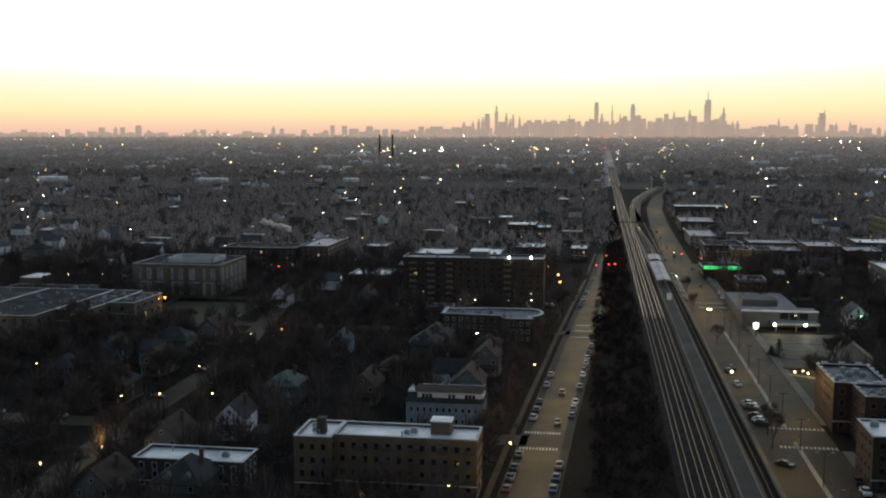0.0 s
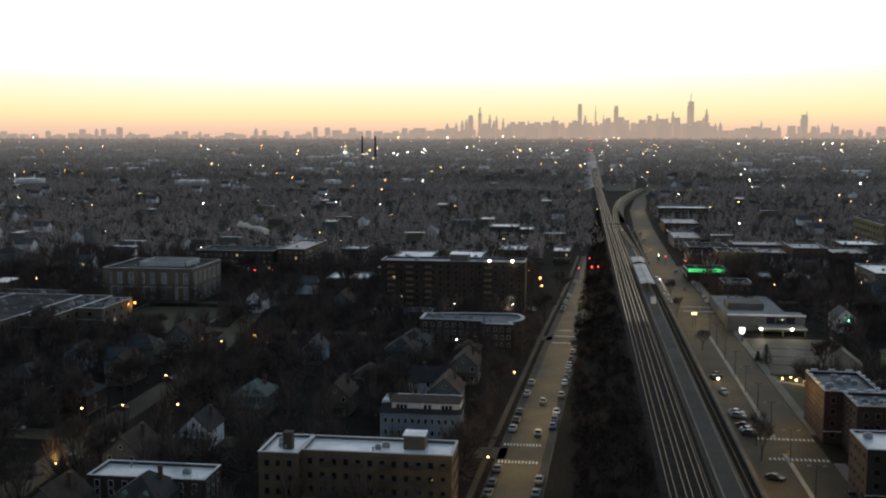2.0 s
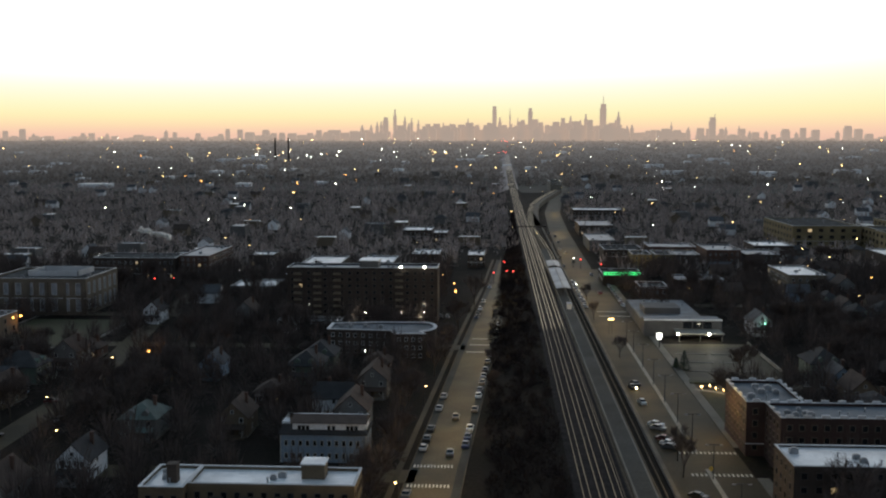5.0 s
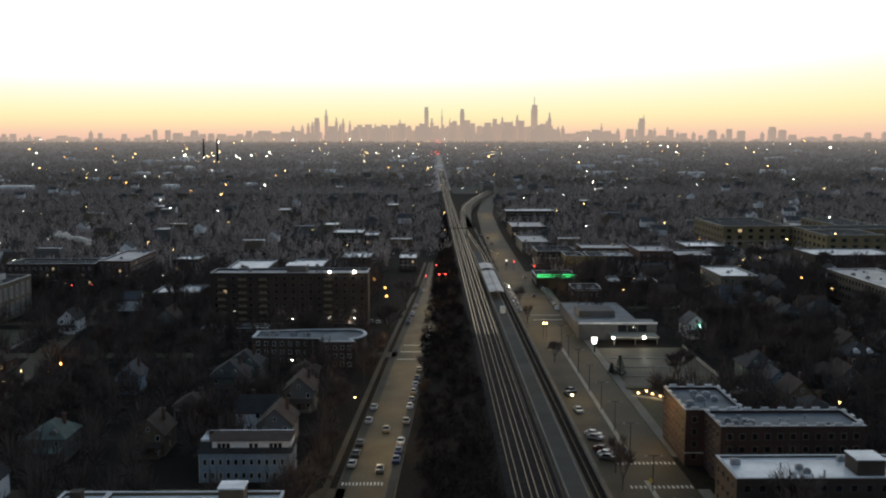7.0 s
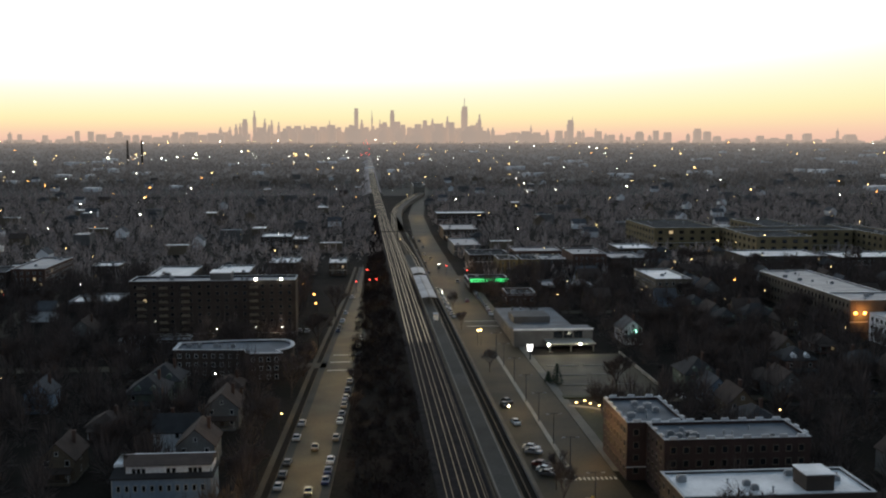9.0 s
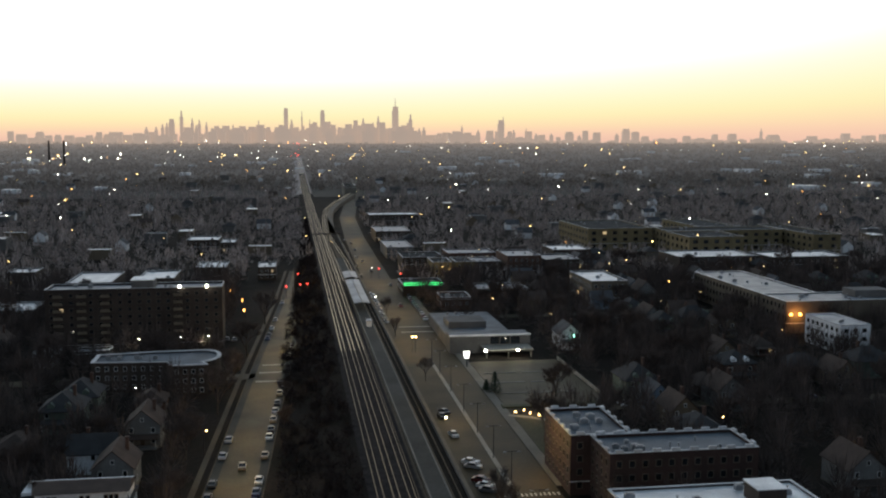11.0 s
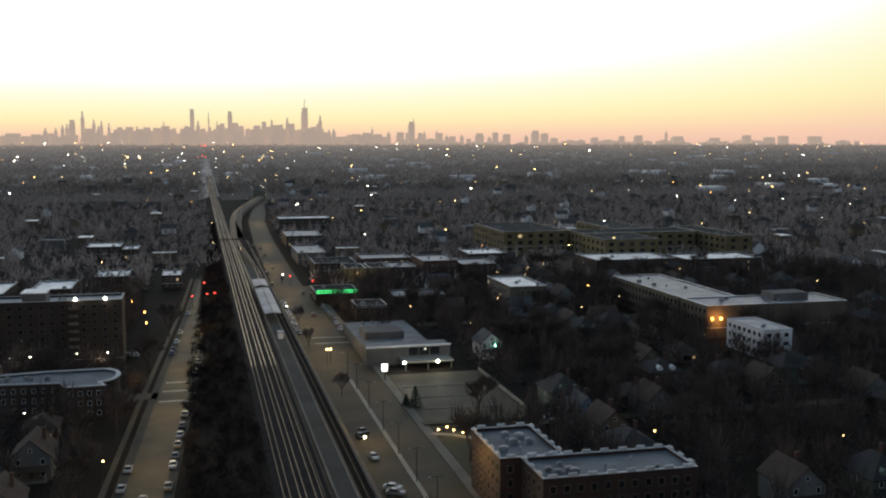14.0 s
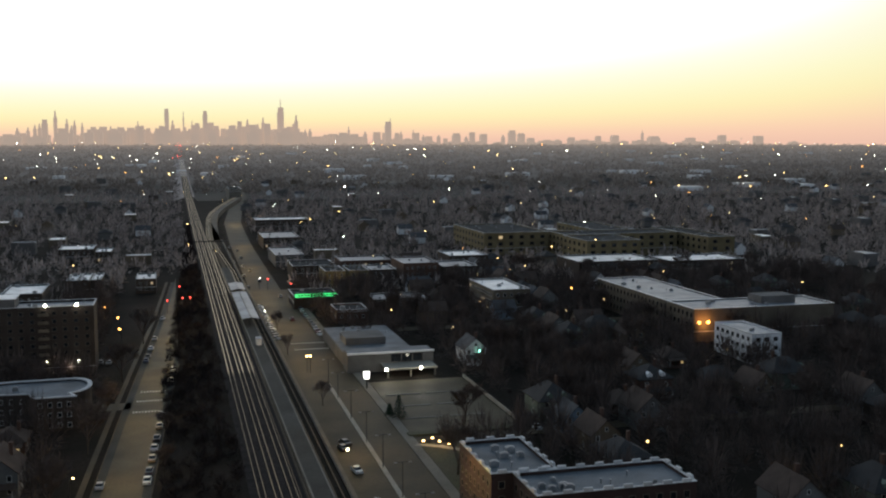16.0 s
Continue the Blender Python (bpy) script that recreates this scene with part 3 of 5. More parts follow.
# blue frame building with a white gambrel storey
def blue_house():
    x0, x1, y0, y1 = -51, -30, 268.5, 279
    b = thing("blue_house", "blue clapboard house with white dormer storey and dark roof", "house")
    take(x0, x1, y0, y1, 3)
    part("wall", boxes("walls", "siding_blue", (x0, x1, y0, y1, -0.2, 7.0)), b, "blue clapboard walls")
    part("lower_roof", mesh("lower_roof", *merge(box_data([(x0 - 0.4, x1 + 0.4, y0 - 0.5, y1 + 0.4, 7.0, 7.25)]), ([(x0 - 0.3, y0 - 0.4, 7.2), (x1 + 0.3, y0 - 0.4, 7.2), (x1 - 0.4, y0 + 1.6, 9.2), (x0 + 0.4, y0 + 1.6, 9.2)], [(0, 1, 2, 3)])), "shingle_dark"), b)
    part("dormer_storey", boxes("dormer_storey", "siding_white", (x0 + 3.0, x1 - 0.3, y0 + 0.5, y1 - 1, 7.25, 9.7)), b, "white clapboard dormer storey")
    part("gable_end", boxes("gable_end", "siding_white", (x0 + 0.1, x0 + 3.0, y0 + 2.2, y1 - 1, 7.25, 9.6)), b, "white end wall")
    zr = 10.7
    ym = (y0 + y1) / 2
    vs = [(x0 + 2.6, y0 - 0.1, 9.7), (x1 + 0.1, y0 - 0.1, 9.7), (x1 - 0.2, ym, zr), (x0 + 2.6, ym, zr), (x1 + 0.1, y1, 9.3), (x0, y1, 9.3), (x0, ym, zr)]
    part("roof", mesh("roof", vs, [(0, 1, 2, 3), (3, 2, 4, 5, 6), (1, 4, 2), (0, 3, 6, 5)], "shingle_brown"), b, "dark brown shingle roof")
    for z, hh in ((0.9, 1.5), (4.1, 1.5)):
        for i in range(11):
            part("window", window_mesh(0.95, hh, "frame_pale"), b, "", pose(x0 + 1.4 + i * 1.77, y0 - 0.03, z))
    for i in (1, 1.7, 2.4, 6, 6.8, 9.2, 9.9, 10.6):
        part("window", window_mesh(0.8, 1.2, "frame_dark"), b, "", pose(x0 + 3.2 + i * 1.45, y0 + 0.47, 7.9))
    part("corner_board", boxes("corner_board", "frame_pale", (x0 - 0.05, x0 + 0.15, y0 - 0.06, y0 + 0.1, 0, 7)), b)
    part("corner_board", boxes("corner_board", "frame_pale", (x1 - 0.15, x1 + 0.05, y0 - 0.06, y0 + 0.1, 0, 7)), b)


blue_house()

# curved apartment building with pale coping
def curved_block():
    b = thing("curved_block", "three-storey dark brick block with a rounded end and pale coping", "building")
    take(-62, -19, 382, 410, 2)
    out = [(-63.5, 382), (-40, 380), (-38, 374), (-27, 374.5)]
    for i in range(9):
        a = radians(-80 + i * 20)
        out.append((-30 + 6 * math.cos(a), 388 + 9.5 * math.sin(a)))
    out += [(-45, 397), (-63.5, 394)]
    n = len(out)
    vs = [(x, y, z) for z in (-0.3, 9.4) for x, y in out]
    part("wall", mesh("walls", vs, [(i, (i + 1) % n, n + (i + 1) % n, n + i) for i in range(n)], "brick_brown"), b)
    part("roof_deck", mesh("roof_deck", [(x, y, 8.9) for x, y in out], [tuple(range(n))], "roof_slate"), b)
    cx, cy = -44, 387
    vs = []
    for s, z in ((1.012, 9.4), (1.012, 9.7), (0.95, 9.7), (0.95, 9.3)):
        vs += [(cx + (x - cx) * s, cy + (y - cy) * s, z) for x, y in out]
    fs = [(k * n + i, k * n + (i + 1) % n, (k + 1) * n + (i + 1) % n, (k + 1) * n + i) for k in range(3) for i in range(n)]
    part("coping", mesh("coping", vs, fs, "coping"), b, "pale stone coping")
    for j in range(3):
        for i in range(8):
            part("window", window_mesh(1.2, 1.5, "frame_pale"), b, "", pose(-61.5 + i * 2.8, 381.75 - i * 0.22, 0.9 + j * 2.9))
        for i in range(4):
            part("window", window_mesh(1.2, 1.5, "frame_pale"), b, "", pose(-36.5 + i * 2.5, 374.1 + i * 0.05, 0.9 + j * 2.9))
    b.matrix_basis = pose(3.5, 10, 0)
    roof_units(b, -62, -40, 384, 392, 8.9, 8, random.Random(3))


curved_block()
SL = flat_building("apartment_slab", "dark brick eight-storey apartment slab with balconies", [(-88, -23.5, 456, 471)], 23, "brick_dark", "roof_grey", 8, (1.5, 1.5), 3.4, "frame_dark", "s", parapet=0.8, units=6, lit=0.012)
part("lift_head", boxes("lift_head", "stone_grey", (-57, -49, 458, 468, 23, 26.5)), SL)
part("lift_head_roof", boxes("lift_head_roof", "roof_white", (-57.3, -48.7, 457.7, 468.3, 26.5, 26.8)), SL)
for i in range(4):
    for j in range(8):
        x = -85 + i * 8.5 + (18 if i > 2 else 0)
        part("balcony", boxes("balcony", "stone_tan", (x, x + 3.4, 454.7, 456, 1.5 + j * 2.75, 1.7 + j * 2.75), (x, x + 3.4, 454.7, 454.8, 1.7 + j * 2.75, 2.6 + j * 2.75)), SL, "tan concrete balcony")
flat_building("entrance_pavilion", "low entrance pavilion with a pale flat roof", [(-74, -62, 436, 444)], 3.6, "brick_brown", "roof_grey", 1, units=1, lit=0.0, category="pavilion")

SC = flat_building("school_building", "tan brick school with parapet and tall windows painted pale for sky reflection", [(-226, -181, 468, 506)], 15.5, "stone_tan", "roof_tar", 2, (2.6, 5.4), 5.6, "frame_pale", "se", parapet=1.0, units=7, lit=0.0, category="school", glass="glass_sky")
part("upper_parapet", boxes("upper_parapet", "coping", (-214, -190, 482, 482.5, 15.5, 18), (-214, -190, 500, 500.5, 15.5, 18), (-214, -213.5, 482, 500.5, 15.5, 18), (-190.5, -190, 482, 500.5, 15.5, 18)), SC)
for i in range(6):
    part("buttress", boxes("buttress", "stone_tan", (-224 + i * 8.2, -222.8 + i * 8.2, 467.3, 468, 0, 15)), SC)
flat_building("school_annexe", "sprawling low tan brick building with stepped flat roofs", [(-285, -250, 354, 432), (-249.9, -218, 364, 432), (-217.9, -204, 381, 432), (-203.9, -193, 400, 428)], 8.5, "stone_tan", "roof_tar", 2, (1.6, 1.8), 7, "frame_dark", "se", parapet=0.5, units=20, lit=0.02, category="school")
flat_building("long_wing", "long low brown brick wing with a dark flat roof", [(-282, -232, 446, 460)], 6, "brick_brown", "roof_tar", 1, (1.2, 1.4), 4, "frame_dark", "s", parapet=0.4, units=6, lit=0.02, category="school")
flat_building("brick_hall", "long dark brick hall with a flat roof", [(-222, -176, 578, 602)], 12, "brick_brown", "roof_tar", 3, sides="s", units=5)
flat_building("corner_hall", "brick corner hall with a pale roof", [(-175, -158, 582, 634)], 13, "brick_red", "roof_grey", 4, sides="se", units=4)
flat_building("low_shop", "low shop with a pale flat roof", [(-131, -109, 526, 550)], 4.5, "brick_brown", "roof_white", 1, sides="s", units=4, category="shop")
for x0, x1, y0, y1, h in ((-108, -86, 586, 628, 8), (-74, -56, 590, 622, 9), (-50, -45, 640, 668, 8), (-44, -39, 640, 668, 8), (-38, -33, 640, 668, 8), (-16, -6, 645, 670, 7), (-112, -60, 566, 580, 5), (-150, -135, 640, 660, 7), (-70, -48, 800, 830, 8), (-46, -36, 790, 815, 7)):
    flat_building("flat_roofed_building", "brick building with a pale flat roof", [(x0, x1, y0, y1)], h, "brick_brown", "roof_white", 2, sides="s", units=2, seed=int(x0 + 999))
CH = thing("church_tower", "square grey stone church tower", "tower")
part("shaft", boxes("shaft", "stone_grey", (-342, -335, 675, 681, 0, 15)), CH)
for dx, dy in ((0, 0), (5.6, 0), (0, 4.6), (5.6, 4.6)):
    part("pinnacle", mesh("pinnacle", *tube(-341.3 + dx, 675.7 + dy, 15, 18.5, 0.7, 0.1, 4), "stone_grey"), CH)

# right side of the railway
flat_building("brick_courtyard_block", "dark red brick apartment block with notched pale coping", [(63.5, 77.5, 279.2, 302), (68, 101, 265, 279)], 13.0, "brick_deep", "roof_slate", 4, (1.4, 1.6), 2.9, "stone_tan", "sw", parapet=0.8, units=9, lit=0.01, crenel=True)
W2 = flat_building("corner_apartments", "brown brick apartment building with a bright white flat roof", [(61.5, 98.5, 231.5, 246)], 12.6, "brick_brown", "roof_white", 4, (1.4, 1.5), 3.0, "frame_dark", "sw", parapet=0.5, units=11, lit=0.03, cope="coping")
part("stair_head", boxes("stair_head", "brick_brown", (86, 91.5, 234, 240, 12.6, 15.8)), W2)
part("stair_head_roof", boxes("stair_head_roof", "roof_white", (85.8, 91.7, 233.8, 240.2, 15.8, 16.0)), W2)


def store():
    b = thing("low_store", "low grey concrete store with a white canopy edge", "store")
    part("wall", boxes("wall", "stone_grey", (65.5, 96, 425, 434, -0.2, 6.6), (66, 92, 434.05, 488, -0.2, 4.6)), b)
    part("roof", boxes("roof", "roof_slate", (66.4, 91.6, 434.4, 487.6, 4.6, 4.8)), b)
    part("front_roof", boxes("front_roof", "roof_slate", (65.8, 95.7, 425.5, 433.8, 6.6, 6.75)), b)
    part("roof_edge", boxes("roof_edge", "roof_white", (65.3, 96.2, 424.6, 425.4, 6.4, 7.0)), b, "bright white roof edge")
    part("upper_block", boxes("upper_block", "stone_grey", (69, 84, 450, 464, 4.8, 7.4)), b)
    for i in range(3):
        part("window", window_mesh(3.6, 2.9, "frame_dark"), b, "", pose(82.5 + i * 3.9, 424.95, 3.25))
    part("canopy", boxes("canopy", "concrete_pale", (77, 95, 415, 425, 2.7, 3.1)), b, "pale concrete canopy")
    for x in (77.5, 85.5, 94):
        part("column", boxes("column", "concrete", (x, x + 0.4, 415.4, 415.8, 0, 2.7)), b)
    for x in (77, 89):
        part("wall_lamp", mesh("wall_lamp", *ball(x, 414.6, 3.0, 0.5), "lit_cool"), b, "glaring white lamp")
    roof_units(b, 68, 90, 466, 486, 4.8, 8, random.Random(8))
    b.matrix_basis = pose(-5, 8, 0)
    s = thing("lit_pylon_sign", "white lit pylon sign beside the pavement", "sign", pose(-1.5, 0, 0))
    part("post", boxes("post", "metal_dark", (64.2, 64.6, 409.9, 410.2, 0, 3.2)), s)
    part("panel", boxes("panel", "lit_sign", (63.3, 65.3, 409.8, 410.3, 4.1, 5.7)), s)
    part("panel", boxes("panel", "lit_sign", (63.5, 65.1, 409.8, 410.3, 3.3, 3.9)), s)


store()
SG = flat_building("sign_shop", "low shop with a long green lit sign on the front", [(58.5, 80, 574, 598)], 5.4, "brick_brown", "roof_tar", 1, sides="w", units=6, category="shop")
part("sign_board", boxes("sign_board", "metal_dark", (58.5, 79, 573.2, 573.7, 5.4, 7.6)), SG)
part("sign_light", boxes("sign_light", "lit_green", (58.9, 78.6, 573.0, 573.22, 5.7, 7.3)), SG, "green lit sign panel")
part("writing_bars", boxes("writing_bars", "metal_dark", *[(60.2 + i * 1.5, 61.3 + i * 1.5, 572.9, 573.02, 6.2, 6.8) for i in range(12)]), SG)
for i, (x0, x1, y0, y1, h, wall, roof, fl) in enumerate((
        (72, 86, 530, 548, 5.2, "brick_red", "roof_tar", 1), (82, 93, 632, 655, 9.5, "stone_yellow", "roof_tar", 3), (95, 106, 632, 655, 9.5, "stone_yellow", "roof_tar", 3), (108, 122, 636, 660, 9, "brick_brown", "roof_grey", 3),
        (126, 146, 636, 668, 12, "brick_red", "roof_grey", 3), (150, 170, 640, 668, 9, "brick_brown", "roof_grey", 3), (145, 163, 533, 572, 11, "stone_tan", "roof_white", 3), (232, 282, 640, 676, 9, "brick_brown", "roof_white", 3),
        (290, 340, 640, 670, 8, "brick_brown", "roof_white", 2), (70, 95, 680, 710, 7, "brick_brown", "roof_tar", 2), (66, 84, 740, 790, 7, "stone_grey", "roof_grey", 2), (68, 95, 850, 900, 8, "brick_brown", "roof_grey", 2),
        (100, 130, 690, 715, 8, "brick_red", "roof_grey", 2), (74, 120, 1000, 1030, 10, "brick_brown", "roof_white", 2), (170, 195, 700, 730, 8, "brick_brown", "roof_white", 2), (95, 120, 560, 580, 4.5, "brick_brown", "roof_grey", 1))):
    flat_building("street_building", "%s building with a flat roof on the main street" % {"brick_red": "red brick", "brick_brown": "brown brick", "stone_yellow": "yellow brick", "stone_tan": "tan brick", "stone_grey": "grey stone"}[wall], [(x0, x1, y0, y1)], h, wall, roof, fl, sides="sw" if y0 < 600 else "s", units=4, seed=i + 20, lit=0.05)
BS = flat_building("big_school", "large tan brick school with a long white flat roof", [(203, 228, 474, 548), (203.02, 267, 452, 473.9)], 12.8, "stone_tan", "roof_grey", 3, (1.6, 2.0), 3.6, "frame_dark", "w", parapet=0.5, units=8, lit=0.0, cope="roof_white", category="school")
part("roof_house", boxes("roof_house", "stone_grey", (238, 254, 460, 470, 12.8, 16)), BS)
for x in (205, 209):
    part("wall_lamp", mesh("wall_lamp", *ball(x, 451.4, 8.0, 0.6), "lit_orange"), BS, "orange wall lamp")
flat_building("white_apartments", "white three-storey apartment block with dark windows", [(203, 215, 410, 436)], 10.6, "siding_white", "roof_grey", 3, (1.7, 1.5), 3.4, "frame_dark", "sw", parapet=0.4, units=2, lit=0.02)
YS = flat_building("yellow_school", "large yellow brick school with several flat-roofed wings", [(214, 262, 770, 850), (264, 350, 745, 775), (300, 330, 776, 850), (352, 372, 705, 790), (262, 300, 700, 742)], 15, "stone_yellow", "roof_tar", 3, (3.2, 2.4), 7.5, "frame_dark", "sw", parapet=0.8, units=6, lit=0.012, category="school")
PL = flat_building("transit_terminal", "square terminal with a bright rimmed flat roof", [(78, 94, 1495, 1575)], 13, "concrete", "roof_tar", 1, sides="", units=0, cope="roof_white", parapet=2.5)
# ---------- houses ----------
def gable(w, d, h, r, e=0.45):
    """Walls with gable ends (ridge along y) and a roof with thickness."""
    vs = [(-w / 2, 0, 0), (w / 2, 0, 0), (w / 2, d, 0), (-w / 2, d, 0), (-w / 2, 0, h), (w / 2, 0, h), (w / 2, d, h), (-w / 2, d, h), (0, 0, h + r), (0, d, h + r)]
    walls = (vs, [(0, 1, 5, 8, 4), (2, 3, 7, 9, 6), (1, 2, 6, 5), (3, 0, 4, 7)])
    k, t = r / (w / 2), 0.22
    x = w / 2 + e
    rv = [(-x, -e, h - e * k + 0.05), (0, -e, h + r + 0.05), (x, -e, h - e * k + 0.05), (-x, d + e, h - e * k + 0.05), (0, d + e, h + r + 0.05), (x, d + e, h - e * k + 0.05)]
    rv += [(a, b, c + t) for a, b, c in rv]
    rf = [(0, 3, 4, 1), (1, 4, 5, 2), (6, 7, 10, 9), (7, 8, 11, 10), (0, 1, 7, 6), (1, 2, 8, 7), (3, 9, 10, 4), (4, 10, 11, 5), (0, 6, 9, 3), (2, 5, 11, 8)]
    return walls, (rv, rf)


def hip(w, d, h, r, e=0.6):
    walls = box_data([(-w / 2, w / 2, 0, d, 0, h)])
    x, i = w / 2 + e, min(w, d) * 0.42
    rv = [(-x, -e, h), (x, -e, h), (x, d + e, h), (-x, d + e, h), (0, i, h + r), (0, d - i, h + r), (-x, -e, h - 0.25), (x, -e, h - 0.25), (x, d + e, h - 0.25), (-x, d + e, h - 0.25)]
    rf = [(0, 1, 4), (1, 2, 5, 4), (2, 3, 5), (3, 0, 4, 5), (6, 9, 8, 7), (0, 6, 7, 1), (1, 7, 8, 2), (2, 8, 9, 3), (3, 9, 6, 0)]
    return walls, (rv, rf)


def house(kind, w, d, h, r, wall, roof, label, m, trim="frame_pale", dormer=False, lit=False):
    b = thing("house", label, "house", m, group="neighbourhood houses")
    wl, rf = (gable if kind == "gable" else hip)(w, d, h, r)
    part("wall", mesh("walls", *wl, wall), b)
    part("roof", mesh("roof", *rf, roof), b)
    part("foundation", boxes("foundation", "concrete", (-w / 2 - 0.08, w / 2 + 0.08, -0.08, d + 0.08, -0.4, 0.5)), b)
    part("chimney", boxes("chimney", "brick_red", (w * 0.2, w * 0.2 + 0.8, d * 0.6, d * 0.6 + 0.8, h, h + r + 1.0), (w * 0.2 - 0.08, w * 0.2 + 0.88, d * 0.6 - 0.08, d * 0.6 + 0.88, h + r + 1.0, h + r + 1.15)), b)
    po = part("porch", boxes("porch", wall, (-w * 0.42, w * 0.42, -2.2, 0, -0.3, 0.7)), b)
    part("porch_roof", mesh("porch_roof", [(-w * 0.45, -2.6, 2.9), (w * 0.45, -2.6, 2.9), (w * 0.45, 0, 3.6), (-w * 0.45, 0, 3.6), (-w * 0.45, -2.6, 2.7), (w * 0.45, -2.6, 2.7), (w * 0.45, 0, 2.7), (-w * 0.45, 0, 2.7)], CUBE_F, roof), po)
    for x in (-w * 0.4, w * 0.4 - 0.2):
        part("porch_post", boxes("porch_post", trim, (x, x + 0.2, -2.4, -2.2, 0.7, 2.75)), po)
    part("door", boxes("door", "frame_dark", (-0.5, 0.5, -0.06, 0.05, 0.7, 2.75)), b)
    for j in range(2 if h > 4.5 else 1):
        for x in (-w * 0.3, w * 0.3):
            part("window", window_mesh(1.1, 1.5, trim, lit and j == 0 and x > 0), b, "", pose(x, -0.03, 1.1 + j * 2.8))
        for y in (d * 0.45,):
            for s in (-1, 1):
                part("window", window_mesh(1.0, 1.4, trim), b, "", pose(s * (w / 2 + 0.03), y, 1.1 + j * 2.8, 0, 0, 90 * s))
    if kind == "gable":
        part("attic_window", window_mesh(0.9, 1.1, trim), b, "", pose(0, -0.03, h + r * 0.25))
    if dormer:
        for x in (-w * 0.2, w * 0.2):
            part("dormer", mesh("dormer", [(x - 0.9, 0.3, h), (x + 0.9, 0.3, h), (x + 0.9, 0.3, h + 1.5), (x, 0.3, h + 2.2), (x - 0.9, 0.3, h + 1.5), (x - 0.9, 3.2, h), (x + 0.9, 3.2, h), (x + 0.9, 3.2, h + 1.5), (x, 3.2, h + 2.2), (x - 0.9, 3.2, h + 1.5)],
                                [(0, 1, 2, 3, 4), (1, 6, 7, 2), (2, 7, 8, 3), (3, 8, 9, 4), (4, 9, 5, 0)], "siding_white" if dormer == 2 else wall), b, "gabled dormer")
    return b


def in_corridor(x, y):
    """Railway and the wide street stay clear."""
    south = 51 if y < 640 else 51 + (y - 640) * 0.015 if y < 1108 else 58 + (y - 1108) * 0.082
    return abs(x - south) < 15 or (16 if y > 690 else -4) < x < (40 if y < 900 else south)


HOME = Matrix.Translation((0, -900, 0))
HOUSES = [house("gable", 7.6, 11, 5.6, 3.6, "siding_white", "shingle_dark", "white clapboard house with a dark gable roof", pose(-95, 250, 0)),
          house("hip", 9.5, 11.5, 5.8, 3.4, "siding_grey", "shingle_green", "grey stucco house with a pale green hipped roof", pose(-92, 284, 0), dormer=True),
          house("gable", 8, 12, 5.4, 3.8, "siding_tan", "shingle_brown", "tan clapboard house with a brown gable roof", pose(-68, 288, 0)),
          house("hip", 10, 12, 5.6, 3.2, "brick_brown", "shingle_dark", "brown brick house with a dark hipped roof", pose(-143, 278, 0)),
          house("gable", 7.4, 10, 5.2, 3.4, "siding_blue", "shingle_grey", "blue grey clapboard house with a grey gable roof", pose(-92, 352, 0)),
          house("gable", 9.0, 12, 5.8, 4.0, "siding_grey", "shingle_brown", "grey clapboard house with a steep brown roof", pose(-36, 330, 0)),
          house("hip", 8.4, 10, 3.6, 2.8, "brick_red", "shingle_brown", "red brick bungalow with a brown hipped roof", pose(-66, 322, 0), lit=True),
          house("hip", 11, 13, 5.8, 4.2, "siding_green", "shingle_dark", "dark green house with a broad dark hipped roof", pose(-88, 199, 0), dormer=True)]
for hs in HOUSES:
    x, y, z = hs.matrix_basis.translation
    take(x - 6, x + 6, y - 3, y + 13, 1)
RED = house("hip", 11, 11, 6.4, 3.6, "brick_red", "shingle_dark", "red brick house with two white dormers and white porch", pose(147.5, 374, 0), dormer=2)
take(140, 155, 368, 388)
GRN = house("gable", 8.5, 11, 5.6, 3.6, "siding_white", "shingle_grey", "white clapboard gable house beside the lot", pose(107.5, 436, 0))
take(100, 115, 430, 450)
part("yard_lamp", mesh("yard_lamp", *ball(1.2, -0.5, 4.9, 0.45), "lit_mint"), GRN, "glowing green lamp")
rng = random.Random(11)


PLAIN = [hs for i, hs in enumerate(HOUSES) if i != 1]


def row(x, ys, turn):
    for y in ys:
        xx, yy = x + rng.uniform(-1.5, 1.5), y + rng.uniform(-1, 1)
        if free(xx, yy, 6) and rng.random() < 0.36:
            hs = copy_thing(rng.choice(PLAIN), pose(xx, yy, 0, 0, 0, turn + rng.choice((0, 0, 0, 90))))
            take(xx - 6, xx + 6, yy - 6, yy + 8)


for x0 in (-128,):
    take(x0 - 6, x0 + 6, 100, 480)
take(-24, 2, -60, 700)
take(-330, -13, 254, 265)
take(-330, -6, 402, 412)
take(-330, -140, 467, 477)
take(-200, -152, 395, 456)
take(61, 330, 249, 259)
take(61, 330, 505, 515)
for x in (-38, -60, -82, -104, -146, -170, -196, -222, -248, -275, -305):
    row(x, range(160, 470, 17), 0)
for x in (108, 130, 152, 176, 200, 226, 252, 280, 308):
    row(x, range(180, 640, 18), 0)
row(-40, range(340, 372, 16), 0)

# far houses: simple bodies under their roofs
FARH = []
